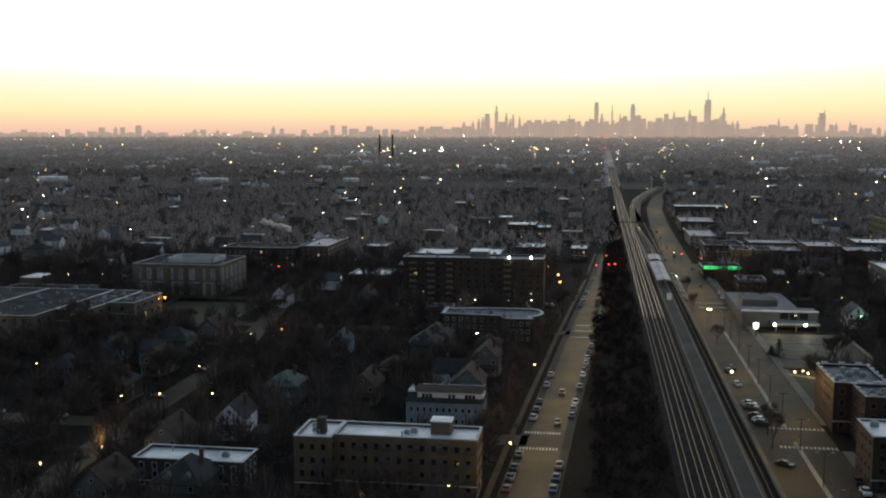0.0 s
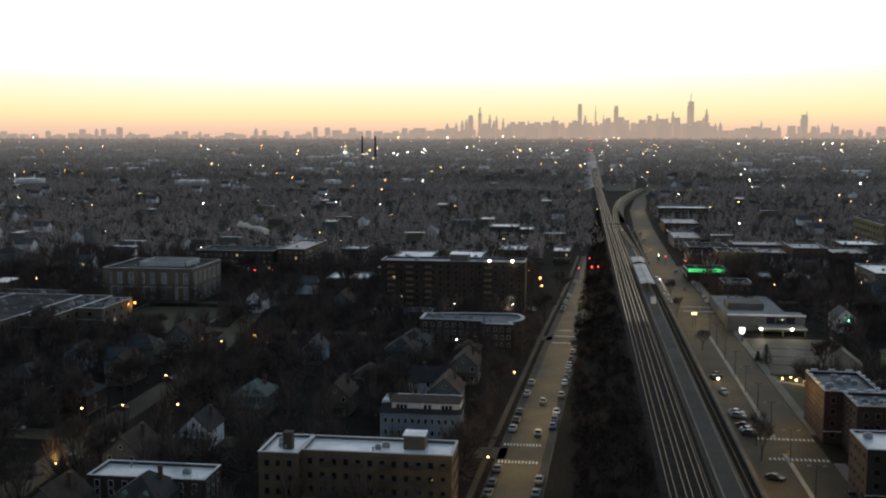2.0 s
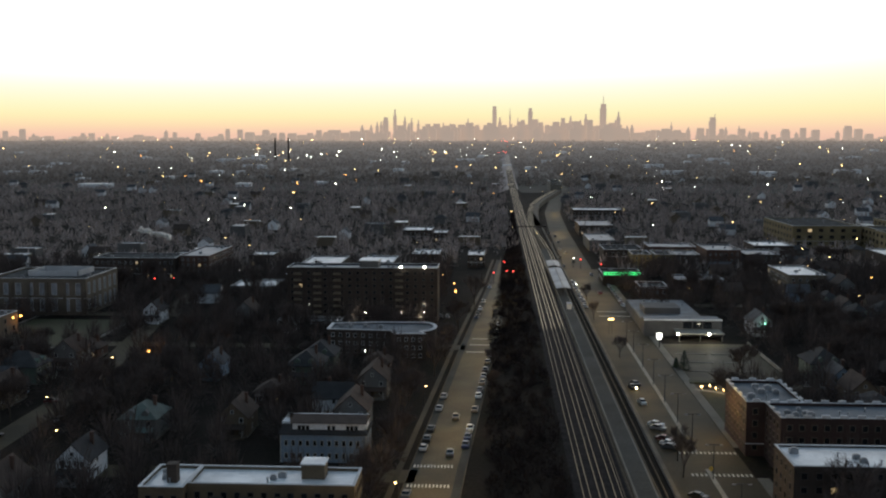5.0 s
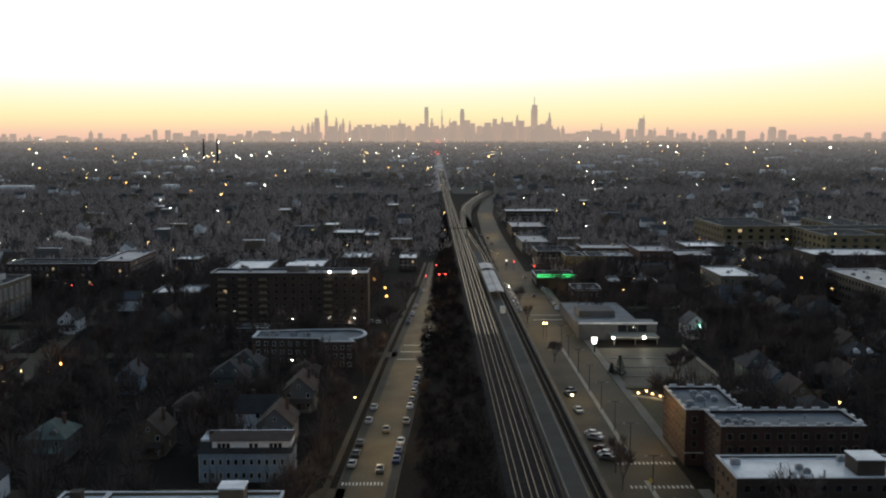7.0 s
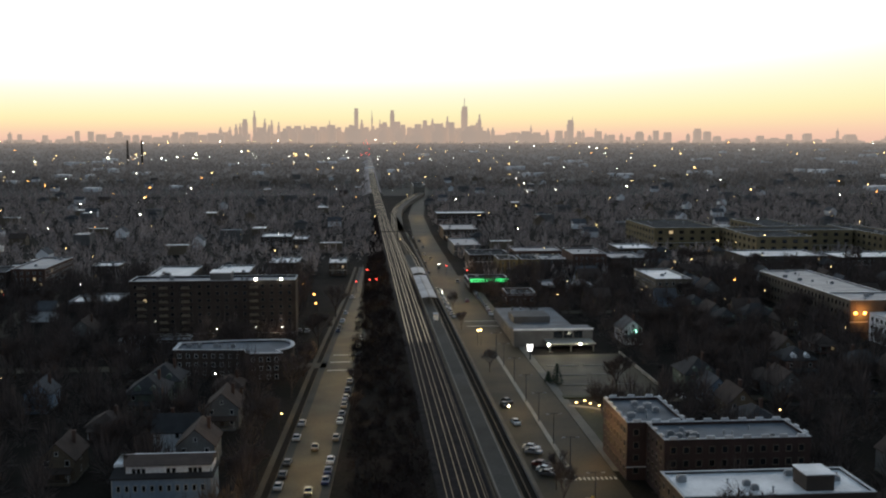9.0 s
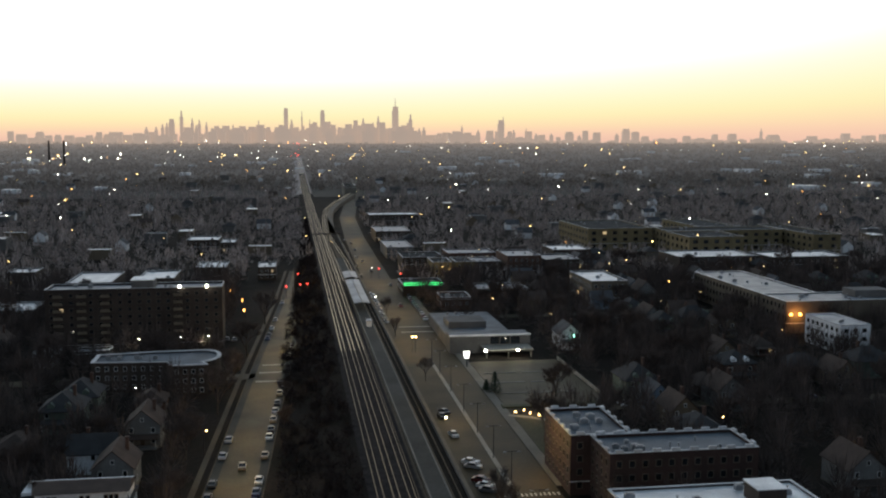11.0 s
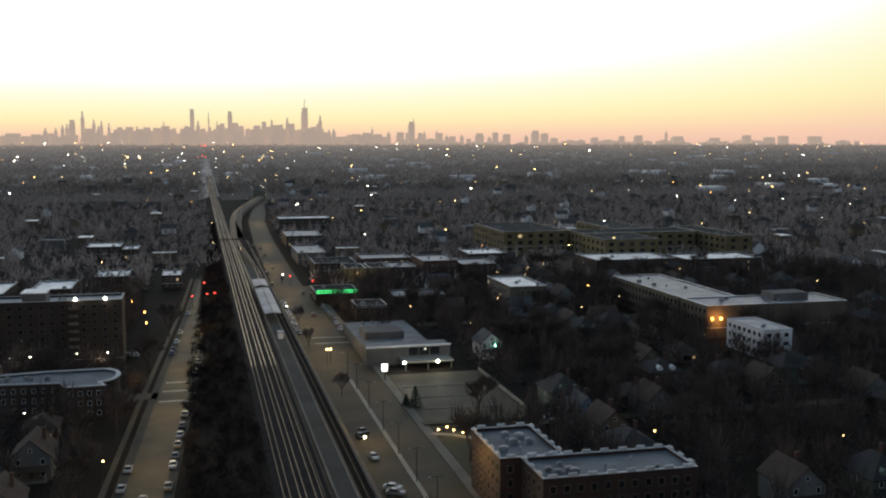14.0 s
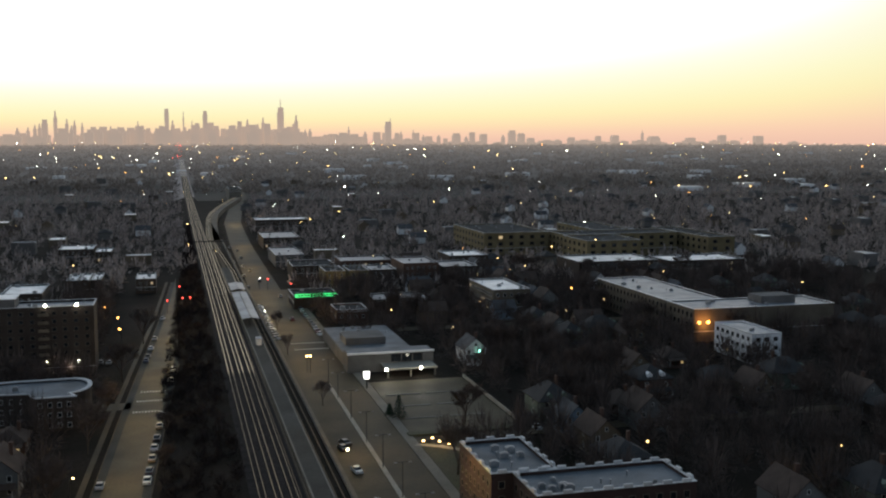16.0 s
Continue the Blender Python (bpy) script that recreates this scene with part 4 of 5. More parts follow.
for kind, w, d, h, r, wl, rf in (("gable", 8, 12, 5, 3.4, "siding_white", "shingle_grey"), ("hip", 11, 13, 5.5, 3.0, "siding_grey", "shingle_dark"), ("gable", 9, 12, 5.5, 3.4, "siding_tan", "shingle_brown")):
    b = thing("distant_house", "small distant house among bare trees", "house", pose(-300 + w, 505 + d * 3, 0), group="distant houses")
    a, c = (gable if kind == "gable" else hip)(w, d, h, r)
    part("wall", mesh("walls", *a, wl), b)
    part("roof", mesh("roof", *c, rf), b)
    FARH.append(b)
for wl, rf, h in (("siding_tan", "roof_white", 6), ("stone_grey", "roof_grey", 8)):
    b = thing("distant_flat_roof", "distant brick building with a pale flat roof", "building", pose(-300, 600 + h * 8, 0), group="distant flat roofs")
    part("wall", boxes("walls", wl, (-8, 8, -6, 6, -0.5, h)), b)
    part("roof", boxes("roof", rf, (-7.8, 7.8, -5.8, 5.8, h, h + 0.3)), b)
    part("parapet", boxes("parapet", wl, (-8, 8, -6, -5.8, h, h + 0.8), (-8, 8, 5.8, 6, h, h + 0.8)), b)
    FARH.append(b)
n = 0
while n < 250:
    y = 490 + 1500 * rng.random() ** 1.4
    x = rng.uniform(-0.62, 0.78) * (y + 60)
    if free(x, y, 8) and not in_corridor(x, y):
        copy_thing(rng.choices(FARH, (3, 2, 2, 2, 2))[0], pose(x, y, gz(y), 0, 0, rng.choice((0, 90))))
        take(x - 9, x + 9, y - 9, y + 9)
        n += 1

# ---------- trees ----------
def branch(vs, fs, a, b, r0, r1):
    d = (b - a).normalized()
    u = d.orthogonal().normalized()
    w = d.cross(u)
    k = len(vs)
    for p, r in ((a, r0), (b, r1)):
        for i in range(3):
            t = 2.0944 * i
            vs.append(tuple(p + (u * math.cos(t) + w * math.sin(t)) * r))
    fs += [(k + i, k + (i + 1) % 3, k + 3 + (i + 1) % 3, k + 3 + i) for i in range(3)]


def tree_template(seed, height, label, m):
    r = random.Random(seed)
    tv, tf, cv, cf = [], [], [], []
    top = Vector((r.uniform(-0.3, 0.3), r.uniform(-0.3, 0.3), height * 0.3))
    branch(tv, tf, Vector((0, 0, -0.3)), top, 0.32, 0.24)

    def grow(p, d, length, rad, lvl):
        q = p + d * length
        branch(cv, cf, p, q, max(rad, 0.05), max(rad * 0.6, 0.035))
        if lvl == 0:
            for i in range(6):                    # fine twigs
                a = (d + Vector((r.uniform(-1, 1), r.uniform(-1, 1), r.uniform(-0.4, 0.8)))).normalized()
                s = a.orthogonal().normalized() * 0.045
                e = p + d * length * r.uniform(0.3, 1.0)
                k = len(cv)
                cv.extend((tuple(e - s), tuple(e + s), tuple(e + a * r.uniform(0.8, 1.7))))
                cf.append((k, k + 1, k + 2))
            return
        for i in range(4):
            a = Vector((r.uniform(-1, 1), r.uniform(-1, 1), r.uniform(-0.3, 0.8)))
            grow(p + d * length * r.uniform(0.5, 1.0), (d + a * 0.7).normalized(), length * r.uniform(0.6, 0.85), rad * 0.55, lvl - 1)
    for i in range(5):
        a = 1.26 * i + r.uniform(-0.4, 0.4)
        grow(top - Vector((0, 0, height * 0.03 * i)), Vector((math.cos(a) * 0.55, math.sin(a) * 0.55, 1.0)).normalized(), height * 0.27, 0.17, 3)
    b = thing("bare_tree", label, "tree", m, group="bare street trees")
    part("trunk", mesh("trunk", tv, tf, "bark"), b)
    part("crown", mesh("crown", cv, cf, "twig"), b, "leafless branching crown")
    return b


TREES = [tree_template(k, 13.0 + 1.5 * (k % 3), "leafless grey brown deciduous tree in winter", pose(x, y, 0)) for k, (x, y) in enumerate(((-112, 232), (-134, 300), (-109, 330), (-141, 240), (-100, 305)))]
n = 0
while n < 270:
    side = rng.random()
    if side < 0.55:
        x, y = rng.uniform(-330, -20), rng.uniform(150, 560)
    else:
        x, y = rng.uniform(66, 350), rng.uniform(200, 680)
    if free(x, y, 1.0):
        s = rng.uniform(0.75, 1.15)
        t = copy_thing(rng.choice(TREES), pose(x, y, 0, 0, 0, rng.uniform(0, 360)) @ Matrix.Scale(s, 4))
        t.scale = (s, s, s * rng.uniform(0.9, 1.1))
        n += 1
for x, y in ((-24.5, 275), (-24, 318), (-19, 360), (-17, 390), (-14, 440), (-9, 505), (-25, 240), (82, 362), (68, 320)):
    copy_thing(rng.choice(TREES), pose(x, y, 0, 0, 0, rng.uniform(0, 360)))
for x, y, w, h in ((46, 392, 0.5, 0.72), (45.2, 262, 0.6, 0.8), (46, 274, 0.5, 0.7), (44, 470, 0.5, 0.6), (45, 520, 0.5, 0.6), (0, 340, 0.5, 0.6), (0.5, 372, 0.5, 0.6)):
    copy_thing(rng.choice(TREES), pose(x, y, 0, 0, 0, rng.uniform(0, 360))).scale = (w, w, h)      # slender young street trees


def conifer(x, y, h, m=None):
    b = thing("conifer", "small dark evergreen tree beside the lot", "tree")
    vs, fs = [], []
    r = random.Random(5)
    for i in range(420):
        z = h * (0.06 + 0.94 * r.random() ** 1.2)
        rad = (h - z) * 0.42 * r.uniform(0.5, 1.05)
        a = r.uniform(0, 6.283)
        p = Vector((x + rad * math.cos(a), y + rad * math.sin(a), z))
        o = Vector((math.cos(a), math.sin(a), -0.5)) * 0.55
        s = Vector((-math.sin(a), math.cos(a), 0)) * 0.28
        k = len(vs)
        vs += [tuple(p - s), tuple(p + s), tuple(p + o)]
        fs.append((k, k + 1, k + 2))
    part("needles", mesh("needles", vs, fs, "conifer"), b)
    part("trunk", mesh("trunk", *tube(x, y, 0, h * 0.9, 0.16, 0.03), "bark"), b)


conifer(65.6, 374, 6.8)
conifer(63.4, 377, 3.6)


def scatter(name, label, category, mat, pts, blades, seed, thin=1.0):
    """Bare crowns of many thin twigs round each point (x, y, z, radius, height), one mesh."""
    g = np.random.default_rng(seed)
    P = np.array(pts)
    k = len(P)
    c = np.repeat(P, blades, axis=0)
    u = g.normal(size=(k * blades, 3))
    u /= np.linalg.norm(u, axis=1)[:, None]
    u *= g.random((k * blades, 1)) ** 0.4
    u[:, 2] = np.abs(u[:, 2]) * 1.25 - 0.25
    tip = c[:, :3] + u * c[:, [3, 3, 4]] + np.c_[np.zeros((len(c), 2)), c[:, 4] * 0.12]
    root = c[:, :3] + (tip - c[:, :3]) * g.uniform(0.35, 0.75, (len(c), 1))
    side = np.cross(tip - root, g.normal(size=(len(c), 3)))
    side /= np.linalg.norm(side, axis=1)[:, None] + 1e-9
    side *= c[:, [3]] * g.uniform(0.05, 0.16, (len(c), 1)) * thin
    vs = np.stack([root - side, root + side, tip], 1).reshape(-1, 3)
    me = bpy.data.meshes.new(name)
    me.from_pydata(vs.tolist(), [], np.arange(len(vs)).reshape(-1, 3).tolist())
    me.materials.append(M[mat])
    return tagged(new(name, me), label, category, kind="stuff")


pts = []
while len(pts) < 9500:
    y = rng.uniform(610, 1700)
    x = rng.uniform(-0.64, 0.80) * (y + 60)
    if (free(x, y, 0.0) or (y > 700 and -40 < x < 15)) and not in_corridor(x, y):
        pts.append((x, y, gz(y), rng.uniform(3.5, 5.5), rng.uniform(7, 11)))
scatter("bare_woods", "mass of bare winter trees between the houses, twigs paled for haze", "trees", "hazed_wood", pts, 30, 2)
pts = []
while len(pts) < 4000:
    y = rng.uniform(1650, 2500)
    x = rng.uniform(-0.66, 0.84) * y
    if abs(x - 27) > 14 or y > 2700:
        pts.append((x, y, gz(y), rng.uniform(8, 16), rng.uniform(9, 15)))
# From here on the trees glow slightly, which stands in for haze.
scatter("distant_woods", "distant dark mass of bare trees across the plain, haze painted into its glow", "trees", "backdrop", pts, 26, 3)
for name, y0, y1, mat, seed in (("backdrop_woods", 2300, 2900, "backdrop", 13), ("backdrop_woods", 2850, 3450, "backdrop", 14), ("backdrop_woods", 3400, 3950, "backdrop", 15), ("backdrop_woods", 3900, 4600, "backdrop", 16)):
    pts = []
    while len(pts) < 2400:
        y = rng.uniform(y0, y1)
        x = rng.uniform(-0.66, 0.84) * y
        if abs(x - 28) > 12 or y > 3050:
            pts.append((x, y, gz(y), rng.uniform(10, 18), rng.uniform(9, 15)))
    scatter(name, "far plain of bare trees below the skyline, haze painted into its glow", "backdrop", mat, pts, 20, seed)
pts = []
while len(pts) < 2200:
    y = 60 + 1500 * rng.random() ** 1.2
    x = rng.uniform(-0.5 + max(0, y - 450) * 0.03, 17.2)
    if x < 17:
        pts.append((x, y, max(0, (x - 4) / 13.6 * TOP), rng.uniform(1.5, 2.8), rng.uniform(1.5, 4.5)))
scatter("embankment_brush", "dark leafless brush on the embankment slope", "brush", "shrub", pts, 80, 4, 0.3)
pts = []
while len(pts) < 900:
    x, y = rng.choice((rng.uniform(-330, -20), rng.uniform(66, 350))), rng.uniform(150, 600)
    if free(x, y, 0.5):
        pts.append((x, y, 0, rng.uniform(0.8, 1.8), rng.uniform(0.8, 2.2)))
scatter("garden_shrubs", "dull winter shrubs in the gardens", "shrubs", "shrub", pts, 40, 6)
pts = []
while len(pts) < 3300:
    x, y = rng.choice((rng.uniform(-330, -19), rng.uniform(66, 380))), rng.uniform(150, 640)
    if free(x, y, 0.3) or (rng.random() < 0.4 and free(x, y, -1.2)):
        pts.append((x, y, 2.2, rng.uniform(4.0, 6.2), rng.uniform(8, 12.5)))
scatter("yard_trees", "tangle of bare trees filling the yards", "trees", "twig", pts, 210, 7, 0.2)
# ---------- lamps ----------
def street_lamp(x, y, h, mat, label, turn=0.0, size=0.5, arm=1.6):
    b = thing("street_lamp", label, "street lamp", pose(x, y, gz(y), 0, 0, turn), group="street lamps")
    part("pole", mesh("pole", *tube(0, 0, -0.2, h, 0.13, 0.08, 6), "metal_dark"), b)
    ar = part("arm", mesh("arm", *box_data([(0, arm, -0.05, 0.05, h - 0.1, h)]), "metal_dark"), b)
    part("lamp_head", mesh("lamp_head", *ball(arm, 0, h - 0.15, size, 8, 5), "lit_" + mat), ar, "glowing lamp head")
    return b


def point_light(x, y, z, watts, col):
    d = bpy.data.lights.new("lamp_fill_light", "POINT")
    d.energy, d.color, d.shadow_soft_size = watts, col, 0.3
    ob = new("lamp_fill_light", d)
    ob.location = (x, y, z)


WARM, COOL, ORANGE = (1.0, 0.66, 0.22), (1.0, 0.97, 0.82), (1.0, 0.42, 0.10)
# residential street lamps
wl = "warm glowing street lamp among bare trees"
LW = street_lamp(-20, 323, 6, "warm", wl, arm=0.8, size=0.22)
for x, y in ((-126, 357), (-109, 359), (-126, 342), (-109, 308), (-125, 304), (-124, 270), (-108, 273), (-132, 265), (-108, 239), (-127, 242), (-116, 221), (-124, 206), (-109, 208), (-22, 285), (-19, 238),
             (-30, 207), (135, 365), (116, 315), (109, 317), (95, 525), (110, 478), (109, 568), (170, 505), (190, 430), (160, 300), (-180, 300), (-230, 310), (-160, 230), (-200, 250)):
    copy_thing(LW, pose(x, y, 0, 0, 0, rng.uniform(0, 360)))
for i in range(46):
    side = rng.random() < 0.5
    x, y = (rng.uniform(-320, -30) if side else rng.uniform(70, 380)), rng.uniform(330, 720)
    if free(x, y, 1.0):
        copy_thing(LW, pose(x, y, rng.uniform(0, 3), 0, 0, rng.uniform(0, 360)))
LO = street_lamp(-118, 363, 7, "orange", "double orange street lamp", size=0.42)
for x, y in ((-117, 353), (-19, 528), (-25, 561), (-17, 504), (-192, 426), (-237, 361.5), (196, 560), (250, 610), (-205, 520)):
    copy_thing(LO, pose(x, y, 0, 0, 0, rng.uniform(0, 360)))
LC = street_lamp(-81, 444, 6, "cool", "bright white yard lamp on a dark pole", size=0.22, arm=0.4)
for x, y in ((-60, 448), (-54, 449), (-39, 451), (-29, 451), (-56, 372), (-44, 372), (-220, 578), (-362, 748), (-301, 758), (-141, 582), (-130, 507), (-249, 653), (41, 538), (48, 647)):
    copy_thing(LC, pose(x, y, 0))
for x in (-39, -29):
    part("flood_lamp", mesh("flood_lamp", *ball(x, 455, 24.4, 0.5), "lit_cool"), SL, "glaring roof floodlight")
# lamp posts of the wide street, unlit in the early light
LP = thing("lamp_post", "tall slim unlit lamp post on the median", "lamp post", pose(51.9, 234, 0), group="median lamp posts")
part("pole", mesh("pole", *tube(0, 0, 0, 8.5, 0.13, 0.08, 6), "metal_dark"), LP)
LPA = part("arm", boxes("arm", "metal_dark", (-1.6, 1.6, -0.05, 0.05, 8.3, 8.4)), LP)
for s in (-1.6, 1.6):
    part("lamp_head", boxes("lamp_head", "metal_grey", (s - 0.4, s + 0.4, -0.15, 0.15, 8.2, 8.36)), LPA)
for y in (209, 261, 287, 308, 330, 352, 376, 400, 420):
    copy_thing(LP, pose(51.9, y, 0))
# low path lamps
for x, y in ((66, 346), (70, 344.5), (72, 342), (75, 338.5), (69, 348)):
    b = thing("path_lamp", "low warm bollard lamp beside the footpath", "lamp", pose(x, y, 0), group="path lamps")
    part("post", mesh("post", *tube(0, 0, 0, 1.0, 0.07, 0.07, 6), "metal_dark"), b)
    part("lamp_head", mesh("lamp_head", *ball(0, 0, 1.1, 0.28), "lit_warm"), b)


def traffic_light(x, y, mat, h=5.5):
    b = thing("traffic_light", "traffic signal on a dark pole showing %s" % mat, "traffic light", pose(x, y, 0), group="traffic lights")
    part("pole", mesh("pole", *tube(0, 0, 0, h, 0.1, 0.1, 6), "metal_dark"), b)
    ho = part("housing", boxes("housing", "metal_dark", (-0.25, 0.25, -0.1, 0.2, h - 0.2, h + 1.0)), b)
    part("lens", mesh("lens", *ball(0, -0.2, h + 0.6, 0.36), "lit_" + mat), ho, "glowing signal lens")


for x, y, c in ((6, 624, "red"), (0, 577, "red"), (7, 583, "red"), (10.5, 584, "red"), (62, 618, "red"), (52, 640, "red"), (47, 437, "warm"), (48.2, 437, "warm"), (-166, 545, "red"), (-176, 545, "red")):
    traffic_light(x, y, c)
ys = thing("warning_sign", "yellow diamond crossing sign on a thin post", "sign", pose(51.6, 262, 0))
part("post", mesh("post", *tube(0, 0, 0, 2.0, 0.05, 0.05, 6), "metal_grey"), ys)
part("plate", mesh("plate", [(0, -0.05, 1.6), (0.65, -0.05, 2.25), (0, -0.05, 2.9), (-0.65, -0.05, 2.25), (0, 0, 1.6), (0.65, 0, 2.25), (0, 0, 2.9), (-0.65, 0, 2.25)], [(0, 1, 2, 3), (7, 6, 5, 4), (0, 4, 5, 1), (1, 5, 6, 2), (2, 6, 7, 3), (3, 7, 4, 0)], "paint_yellow"), ys)
yb = thing("lit_yellow_sign", "small glowing yellow sign beside the drive", "sign", pose(65.5, 283, 0))
part("post", boxes("post", "metal_dark", (-0.1, 0.1, 0.05, 0.2, 0, 0.9)), yb)
part("panel", boxes("panel", "lit_yellow", (-1.0, 1.0, -0.1, 0.1, 0.7, 1.6)), yb)

# ---------- light of the lamps, and lights added over the roads ---
for x, y in ((72, 422), (84, 422)):
    point_light(x, y - 4, 4.2, 800, COOL)
# Warm lights over both roads have no lamp; added to brighten the asphalt.
for x, y, z, w, c in ((-14.3, 210, 10, 1965, WARM), (-13.6, 248, 10, 1965, WARM), (-11, 292, 10, 1965, WARM), (-9, 335, 10, 1965, WARM), (-6.5, 385, 10, 1965, WARM), (-3, 445, 10, 2340, WARM), (1.5, 510, 10, 2995, WARM), (6, 590, 10, 3744, WARM), (8, 670, 10, 1965, WARM),
                      (46, 240, 11, 2246, WARM), (58, 290, 11, 2246, WARM), (46, 340, 11, 2246, WARM), (58, 400, 9, 936, WARM), (50, 455, 11, 3369, WARM), (52, 530, 11, 4212, WARM), (50, 625, 11, 4212, WARM), (50, 740, 11, 4680, WARM), (54, 880, 11, 4680, WARM), (62, 1100, 11, 4680, WARM),
                      (-117, 224, 6, 900, WARM), (-117, 262, 6, 900, WARM), (-118, 357, 7, 1200, ORANGE), (-30, 442, 6, 700, COOL), (-60, 438, 6, 700, COOL), (207, 449.5, 8.2, 1500, ORANGE), (-191, 428, 6, 500, ORANGE), (70, 342, 2.5, 200, WARM), (-237, 360.5, 6, 700, ORANGE), (133, 284, 3, 300, WARM), (90, 620, 6, 900, WARM), (230, 695, 8, 900, WARM), (-48, 204, 3.5, 40, WARM)):
    point_light(x, y, z, w, c)

# ---------- cars ----------
def car_template(colour, m):
    b = thing("car", "parked %s car at the kerb" % colour, "car", m, group="cars")
    hull = [(-2.2, 0.3), (-2.22, 0.75), (-2.0, 0.9), (-1.15, 0.97), (1.7, 1.0), (2.15, 0.92), (2.25, 0.6), (2.2, 0.3)]
    n = len(hull)
    vs = [(s * 0.88, y, z) for s in (-1, 1) for y, z in hull]
    part("body", mesh("body", vs, [tuple(range(n)), tuple(reversed(range(n, 2 * n)))] + [(i, n + i, n + (i + 1) % n, (i + 1) % n) for i in range(n)], "car_" + colour), b)
    cab = [(-1.2, 0.96), (-0.5, 1.42), (0.95, 1.45), (1.65, 0.98)]
    vs = [(s * (0.82 if z < 1.2 else 0.66), y, z) for s in (-1, 1) for y, z in cab]
    part("glasshouse", mesh("glasshouse", vs, [(0, 1, 2, 3), (7, 6, 5, 4), (0, 4, 5, 1), (1, 5, 6, 2), (2, 6, 7, 3)], "glass_dark"), b)
    part("roof", boxes("roof", "car_" + colour, (-0.66, 0.66, -0.45, 0.95, 1.43, 1.5)), b)
    for x in (-0.85, 0.67):
        for y in (-1.4, 1.4):
            vs, fs = tube(0, 0, 0, 0.2, 0.33, 0.33, 10)
            wh = part("wheel", mesh("wheel", [(x + c, y + a, 0.33 + bb) for a, bb, c in vs], fs, "rubber"), b)
            vs, fs = tube(0, 0, -0.02, 0.22, 0.2, 0.2, 8)
            part("rim", mesh("rim", [(x + c, y + a, 0.33 + bb) for a, bb, c in vs], fs, "metal_grey"), wh)
    for x in (-0.6, 0.6):
        part("tail_lamp", boxes("tail_lamp", "car_red", (x - 0.18, x + 0.18, -2.24, -2.1, 0.62, 0.8)), b)
    return b


CARS = [car_template(c, pose(x, y, 0.07, 0, 0, r)) for c, x, y, r in (("white", 45, 328, 8), ("silver", 45.5, 301, 60), ("black", 46, 248, 55), ("grey", -9.9, 276, 0), ("red", 45.6, 291, 60), ("blue", -19, 229, 180), ("tan", -9.8, 309, 0))]


def park(x, y, turn, k=None):
    copy_thing(CARS[rng.choice((0, 1, 1, 2, 2, 3, 3, 4, 5, 6)) if k is None else k], pose(x, y, 0.07, 0, 0, turn))


def left_x(y):
    for (xa, ya), (xb, yb) in zip(LEFT, LEFT[1:]):
        if ya <= y <= yb:
            return xa + (xb - xa) * (y - ya) / (yb - ya)
    return 10


for y in (222, 230, 239, 283, 290, 298, 317, 333, 340, 350, 359, 368, 380, 392, 436, 452):
    park(left_x(y) + 5.2, y, -3)
for y in (221, 229, 236, 246, 280, 288, 297, 318, 332, 470, 477, 492, 512, 560):
    park(left_x(y) - 5.2, y, 177)
for x, y, r, k in ((45.5, 304.5, 60, 0), (46, 287, 62, 0), (46, 284, 62, 3), (46, 351, 20, 2), (60.3, 238, 0, 2), (60.3, 231, 0, 0), (54, 543, 180, 4), (56, 612, 0, 3)):
    park(x, y, r, k)
part("headlight_glow", mesh("headlight_glow", *ball(0.5, -2.3, 0.75, 0.38), "lit_head"), copy_thing(CARS[2], pose(44.6, 346.5, 0.07, 0, 0, 10)), "switched-on headlight")
for i in range(16):
    park(42.3 + (i % 2) * 0.3, 500 + i * 5.4, 50)
for i in range(14):
    park(61 + rng.uniform(-0.2, 0.2), 505 + i * 6.6, 0)
for i in range(10):
    park(45 + rng.uniform(-4, 6), 650 + i * 24, rng.choice((0, 180)))
for i in range(7):
    park(-20 - i * 2.9, 470 + rng.uniform(-1, 1), 0)
for x, y in ((-103, 268), (-131, 285), (-122, 240), (-131, 320), (-120, 300), (-150, 262), (-170, 263), (120, 352), (140, 352), (160, 352), (120, 510), (150, 510), (100, 352)):
    park(x, y, rng.choice((2, 92)))

# ---------- chimneys, steam ----------
for x in (-562, -528):
    sk = thing("smokestack", "tall slim dark smokestack on the plain", "smokestack", pose(x, 2600, gz(2600)), group="smokestacks")
    part("shaft", mesh("shaft", *tube(0, 0, 0, 58, 3.0, 2.0, 12), "brick_dark"), sk)
    part("rim", mesh("rim", *tube(0, 0, 58, 60, 2.3, 2.3, 12), "concrete"), sk)
def plume():
    r = random.Random(9)
    puffs = []
    for i in range(26):
        a = i / 25
        puffs.append((-221 + a * 19 + r.uniform(-1, 1), 652 + r.uniform(-2, 2), 22 - a * 6 + r.uniform(-1.4, 1.4), r.uniform(1.2, 2.6), r.uniform(1.2, 2.4)))
    scatter("steam_plume", "white drifting steam over the brick hall roof", "steam", "steam", puffs, 160, 9, 2.2)


plume()

SKYLINE_A = [(-2865, 19, 20), (-2761, 36, 25), (-2658, 22, 30), (-2532, 38, 20), (-2410, 27, 35), (-2358, 46, 25), (-2286, 49, 13), (-2251, 46, 20), (-2171, 54, 23), (-2118, 35, 15), (-2053, 22, 40), (-1887, 35, 18), (-1848, 35, 23), (-1775, 35, 13), (-1741, 22, 26), (-1633, 28, 39), (-1595, 22, 52), (-1502, 50, 15), (-1461, 39, 17), (-1404, 18, 13), (-1355, 35, 21), (-1302, 18, 18), (-1251, 32, 23), (-1218, 54, 18), (-1161, 51, 22)]
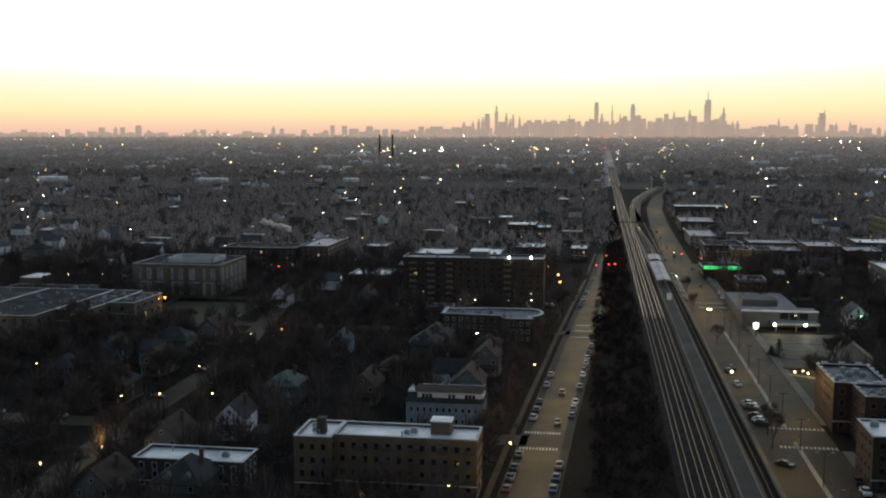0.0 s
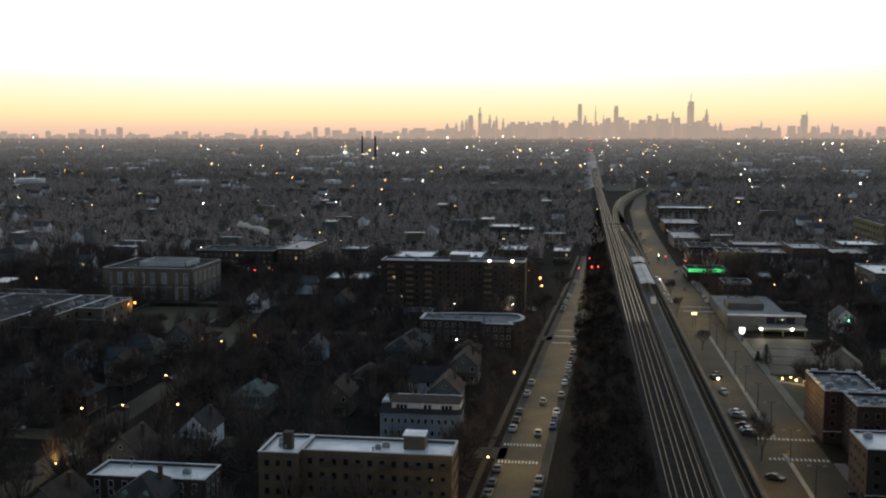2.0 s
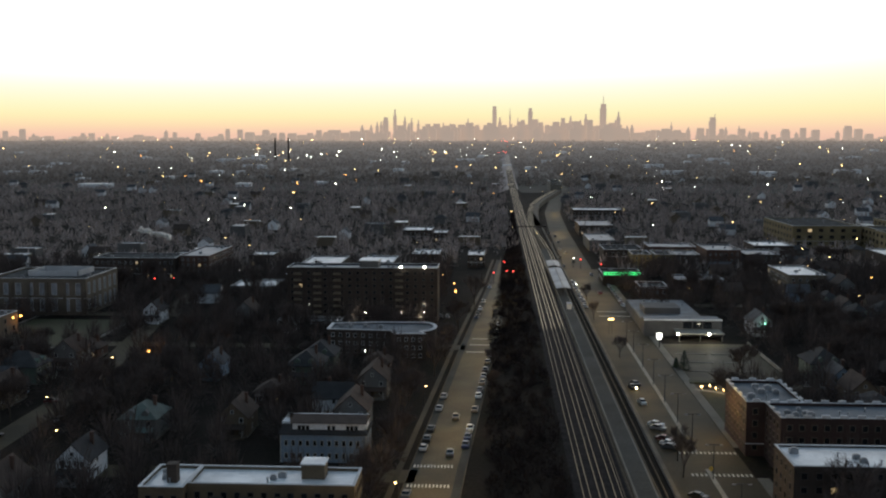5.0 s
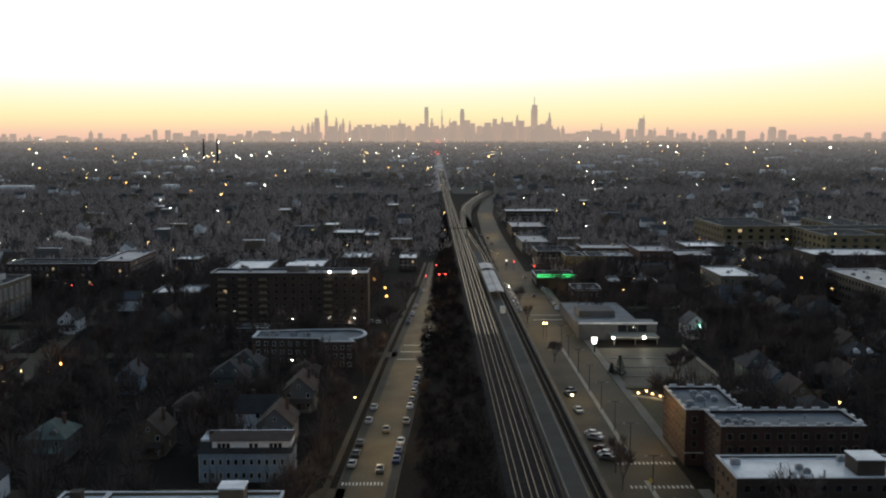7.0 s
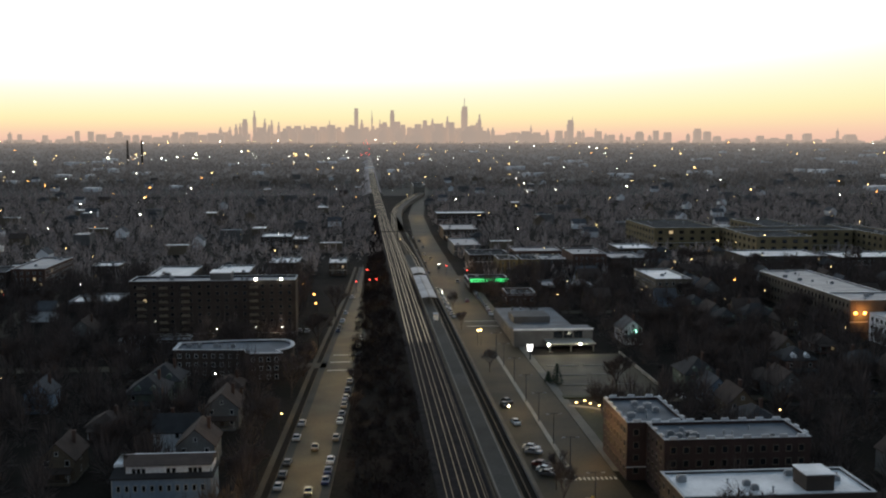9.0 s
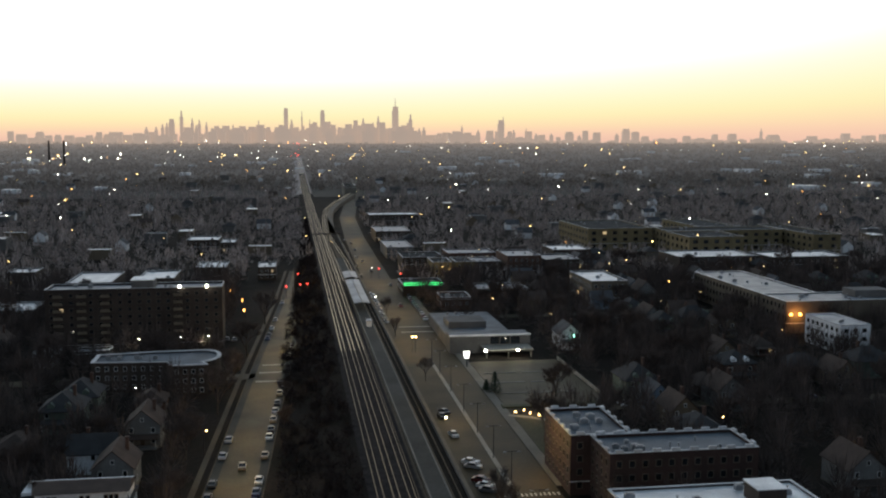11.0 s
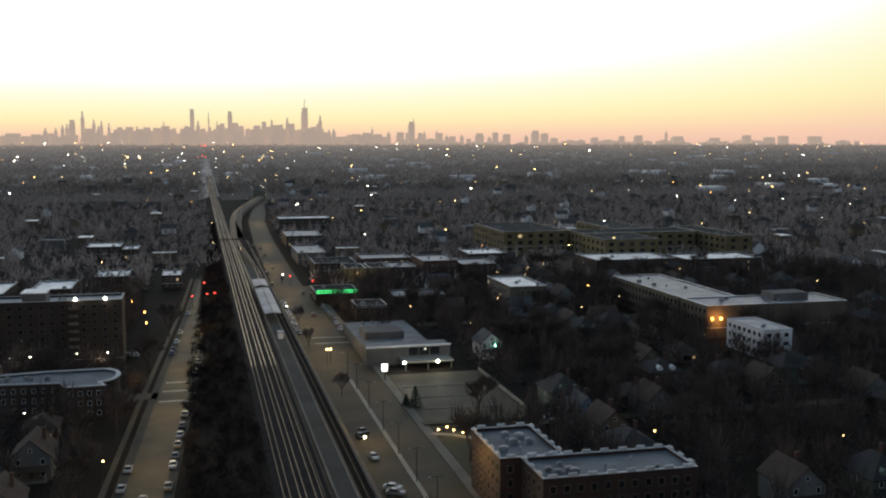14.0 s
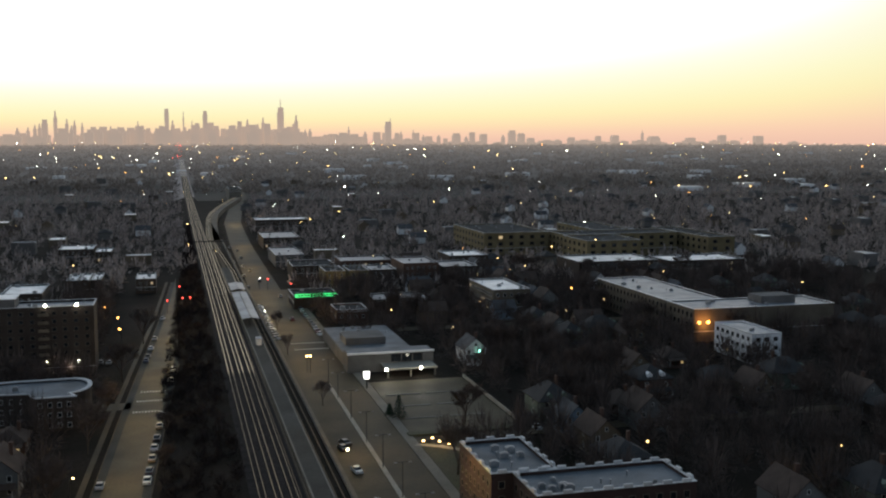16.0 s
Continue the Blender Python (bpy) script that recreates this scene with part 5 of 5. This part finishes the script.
SKYLINE_B = [(-1119, 39, 39), (-1079, 25, 31), (-1044, 51, 31), (-1008, 35, 26), (-970, 37, 26), (-925, 35, 39), (-881, 28, 39), (-842, 35, 26), (-801, 48, 23), (-766, 40, 31), (-733, 48, 52), (-683, 37, 39), (-644, 45, 39), (-605, 70, 15), (-574, 48, 21), (-564, 73, 13), (-537, 83, 13), (-519, 88, 13), (-499, 104, 23), (-457, 142, 14), (-433, 70, 31), (-412, 107, 12), (-394, 79, 15), (-382, 102, 12), (-352, 92, 10)]
SKYLINE_C = [(-310, 76, 26), (-271, 67, 23), (-239, 79, 12), (-209, 76, 13), (-183, 60, 39), (-154, 71, 21), (-129, 101, 9), (-119, 79, 18), (-88, 71, 23), (-48, 71, 31), (-11, 152, 18), (13, 104, 15), (34, 71, 23), (58, 144, 6), (93, 105, 8), (114, 92, 23), (148, 143, 19), (170, 95, 28), (195, 83, 26), (224, 71, 23), (262, 67, 26), (293, 101, 19), (308, 80, 39), (327, 111, 15), (371, 92, 15)]
SKYLINE_D = [(394, 119, 14), (412, 92, 26), (436, 67, 26), (470, 162, 27), (470, 198, 6), (509, 80, 31), (532, 92, 26), (538, 129, 15), (577, 67, 15), (598, 71, 15), (623, 37, 39), (674, 45, 31), (700, 48, 34), (739, 45, 39), (771, 83, 8), (797, 48, 34), (845, 60, 15), (899, 57, 31), (938, 54, 26), (950, 103, 26), (960, 120, 8), (990, 54, 18), (1009, 61, 13), (1067, 67, 10), (1083, 54, 21)]
SKYLINE_E = [(1113, 44, 13), (1139, 39, 31), (1185, 45, 15), (1217, 29, 18), (1270, 52, 34), (1316, 38, 15), (1345, 57, 23), (1400, 50, 31), (1494, 45, 15), (1539, 66, 31), (1585, 54, 31), (1631, 32, 31), (1834, 35, 31), (1971, 42, 25), (2058, 45, 35), (2199, 69, 8), (2265, 40, 51), (2461, 34, 40), (2630, 46, 35), (2755, 37, 51), (2834, 43, 40), (3010, 41, 61), (3238, 49, 51), (3370, 55, 76), (3488, 58, 61)]
# ---------- skyline ----------
ALL = SKYLINE_A + SKYLINE_B + SKYLINE_C + SKYLINE_D + SKYLINE_E
rs = random.Random(21)
BASE = gz(4600)
for x, h, w in ALL:
    y = rs.uniform(4480, 4640)
    k = y / 4600
    h = max(h, 8)
    b = thing("skyscraper" if h > 60 else "tower_block", "hazy distant %s on the skyline" % ("skyscraper" if h > 60 else "tower block"), "skyscraper" if h > 60 else "building", pose(x * k, y, BASE - 2), group="city skyline")
    d = max(w * 0.8, 14)
    w2 = w / 2
    if h > 150 and w > 40:                       # the stepped giant
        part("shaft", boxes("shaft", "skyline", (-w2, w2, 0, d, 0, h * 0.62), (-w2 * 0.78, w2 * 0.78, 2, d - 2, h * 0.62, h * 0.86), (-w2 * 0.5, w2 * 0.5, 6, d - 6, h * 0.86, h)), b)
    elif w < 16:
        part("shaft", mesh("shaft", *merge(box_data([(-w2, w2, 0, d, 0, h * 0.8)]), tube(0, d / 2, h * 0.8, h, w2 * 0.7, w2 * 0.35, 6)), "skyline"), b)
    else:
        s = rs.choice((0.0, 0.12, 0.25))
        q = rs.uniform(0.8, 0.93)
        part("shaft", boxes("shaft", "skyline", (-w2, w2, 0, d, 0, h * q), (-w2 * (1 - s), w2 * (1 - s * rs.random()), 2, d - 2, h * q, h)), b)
for i in range(250):                              # low blocks between the towers
    x = rs.uniform(-3000, 3200) if i < 150 else rs.gauss(100, 420)
    mid = math.exp(-((x - 100) / 700) ** 2)
    h, w = rs.uniform(6, 20) + mid * rs.uniform(10, 60), rs.uniform(25, 80)
    b = thing("distant_block", "low block at the foot of the skyline, haze painted into its glow", "building", pose(x, rs.uniform(4450, 4660), BASE - 2), group="low skyline blocks")
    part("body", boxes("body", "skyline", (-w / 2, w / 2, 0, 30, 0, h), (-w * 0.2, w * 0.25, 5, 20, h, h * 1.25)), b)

# ---------- distant lights over the plain ----------
def lights(name, label, mat, n, seed, y0, y1, big, xr=(-0.62, 0.80)):
    r = random.Random(seed)
    ds = []
    for i in range(n):
        y = y0 + (y1 - y0) * r.random() ** 1.1
        x = r.uniform(*xr) * y
        s = (0.5 + 1.0 * r.random() ** 4) * big * y / 1800
        ds.append(ball(x, y, gz(y) + r.uniform(13, 22), s, 5, 3))
    tagged(new(name, mesh(name, *merge(*ds), mat)), label, "lights", kind="stuff")


lights("distant_white_lights", "scattered distant white lamps over the plain", "lit_cool", 130, 1, 700, 4400, 0.62)
lights("distant_warm_lights", "scattered distant warm lamps over the plain", "lit_warm", 240, 2, 620, 4400, 0.64)
lights("distant_orange_lights", "scattered distant orange lamps over the plain", "lit_orange", 60, 3, 650, 4300, 0.7)
lights("rail_yard_lights", "cluster of bright lamps round distant sheds", "lit_cool", 34, 4, 2500, 3000, 0.6, (-0.26, 0.0))
lights("avenue_lights", "line of warm lamps down the distant avenue", "lit_warm", 16, 5, 1200, 3600, 0.5, (0.060, 0.074))
lights("car_tail_lights", "red tail lights far down the line", "lit_red", 9, 6, 2700, 4300, 0.8, (0.0, 0.012))
rf = random.Random(33)
for i in range(70):
    y = rf.uniform(1500, 3600)
    x = rf.uniform(-0.6, 0.68) * y
    w, h = rf.uniform(14, 50), rf.uniform(6, 9)
    b = thing("distant_shed", "distant flat shed with a pale roof", "building", pose(x, y, gz(y) - 1), group="distant sheds")
    part("wall", boxes("walls", "siding_white", (-w / 2, w / 2, 0, 24, 0, h)), b)
    part("roof", boxes("roof", "roof_white", (-w / 2, w / 2, 0, 24, h, h + 0.5)), b)
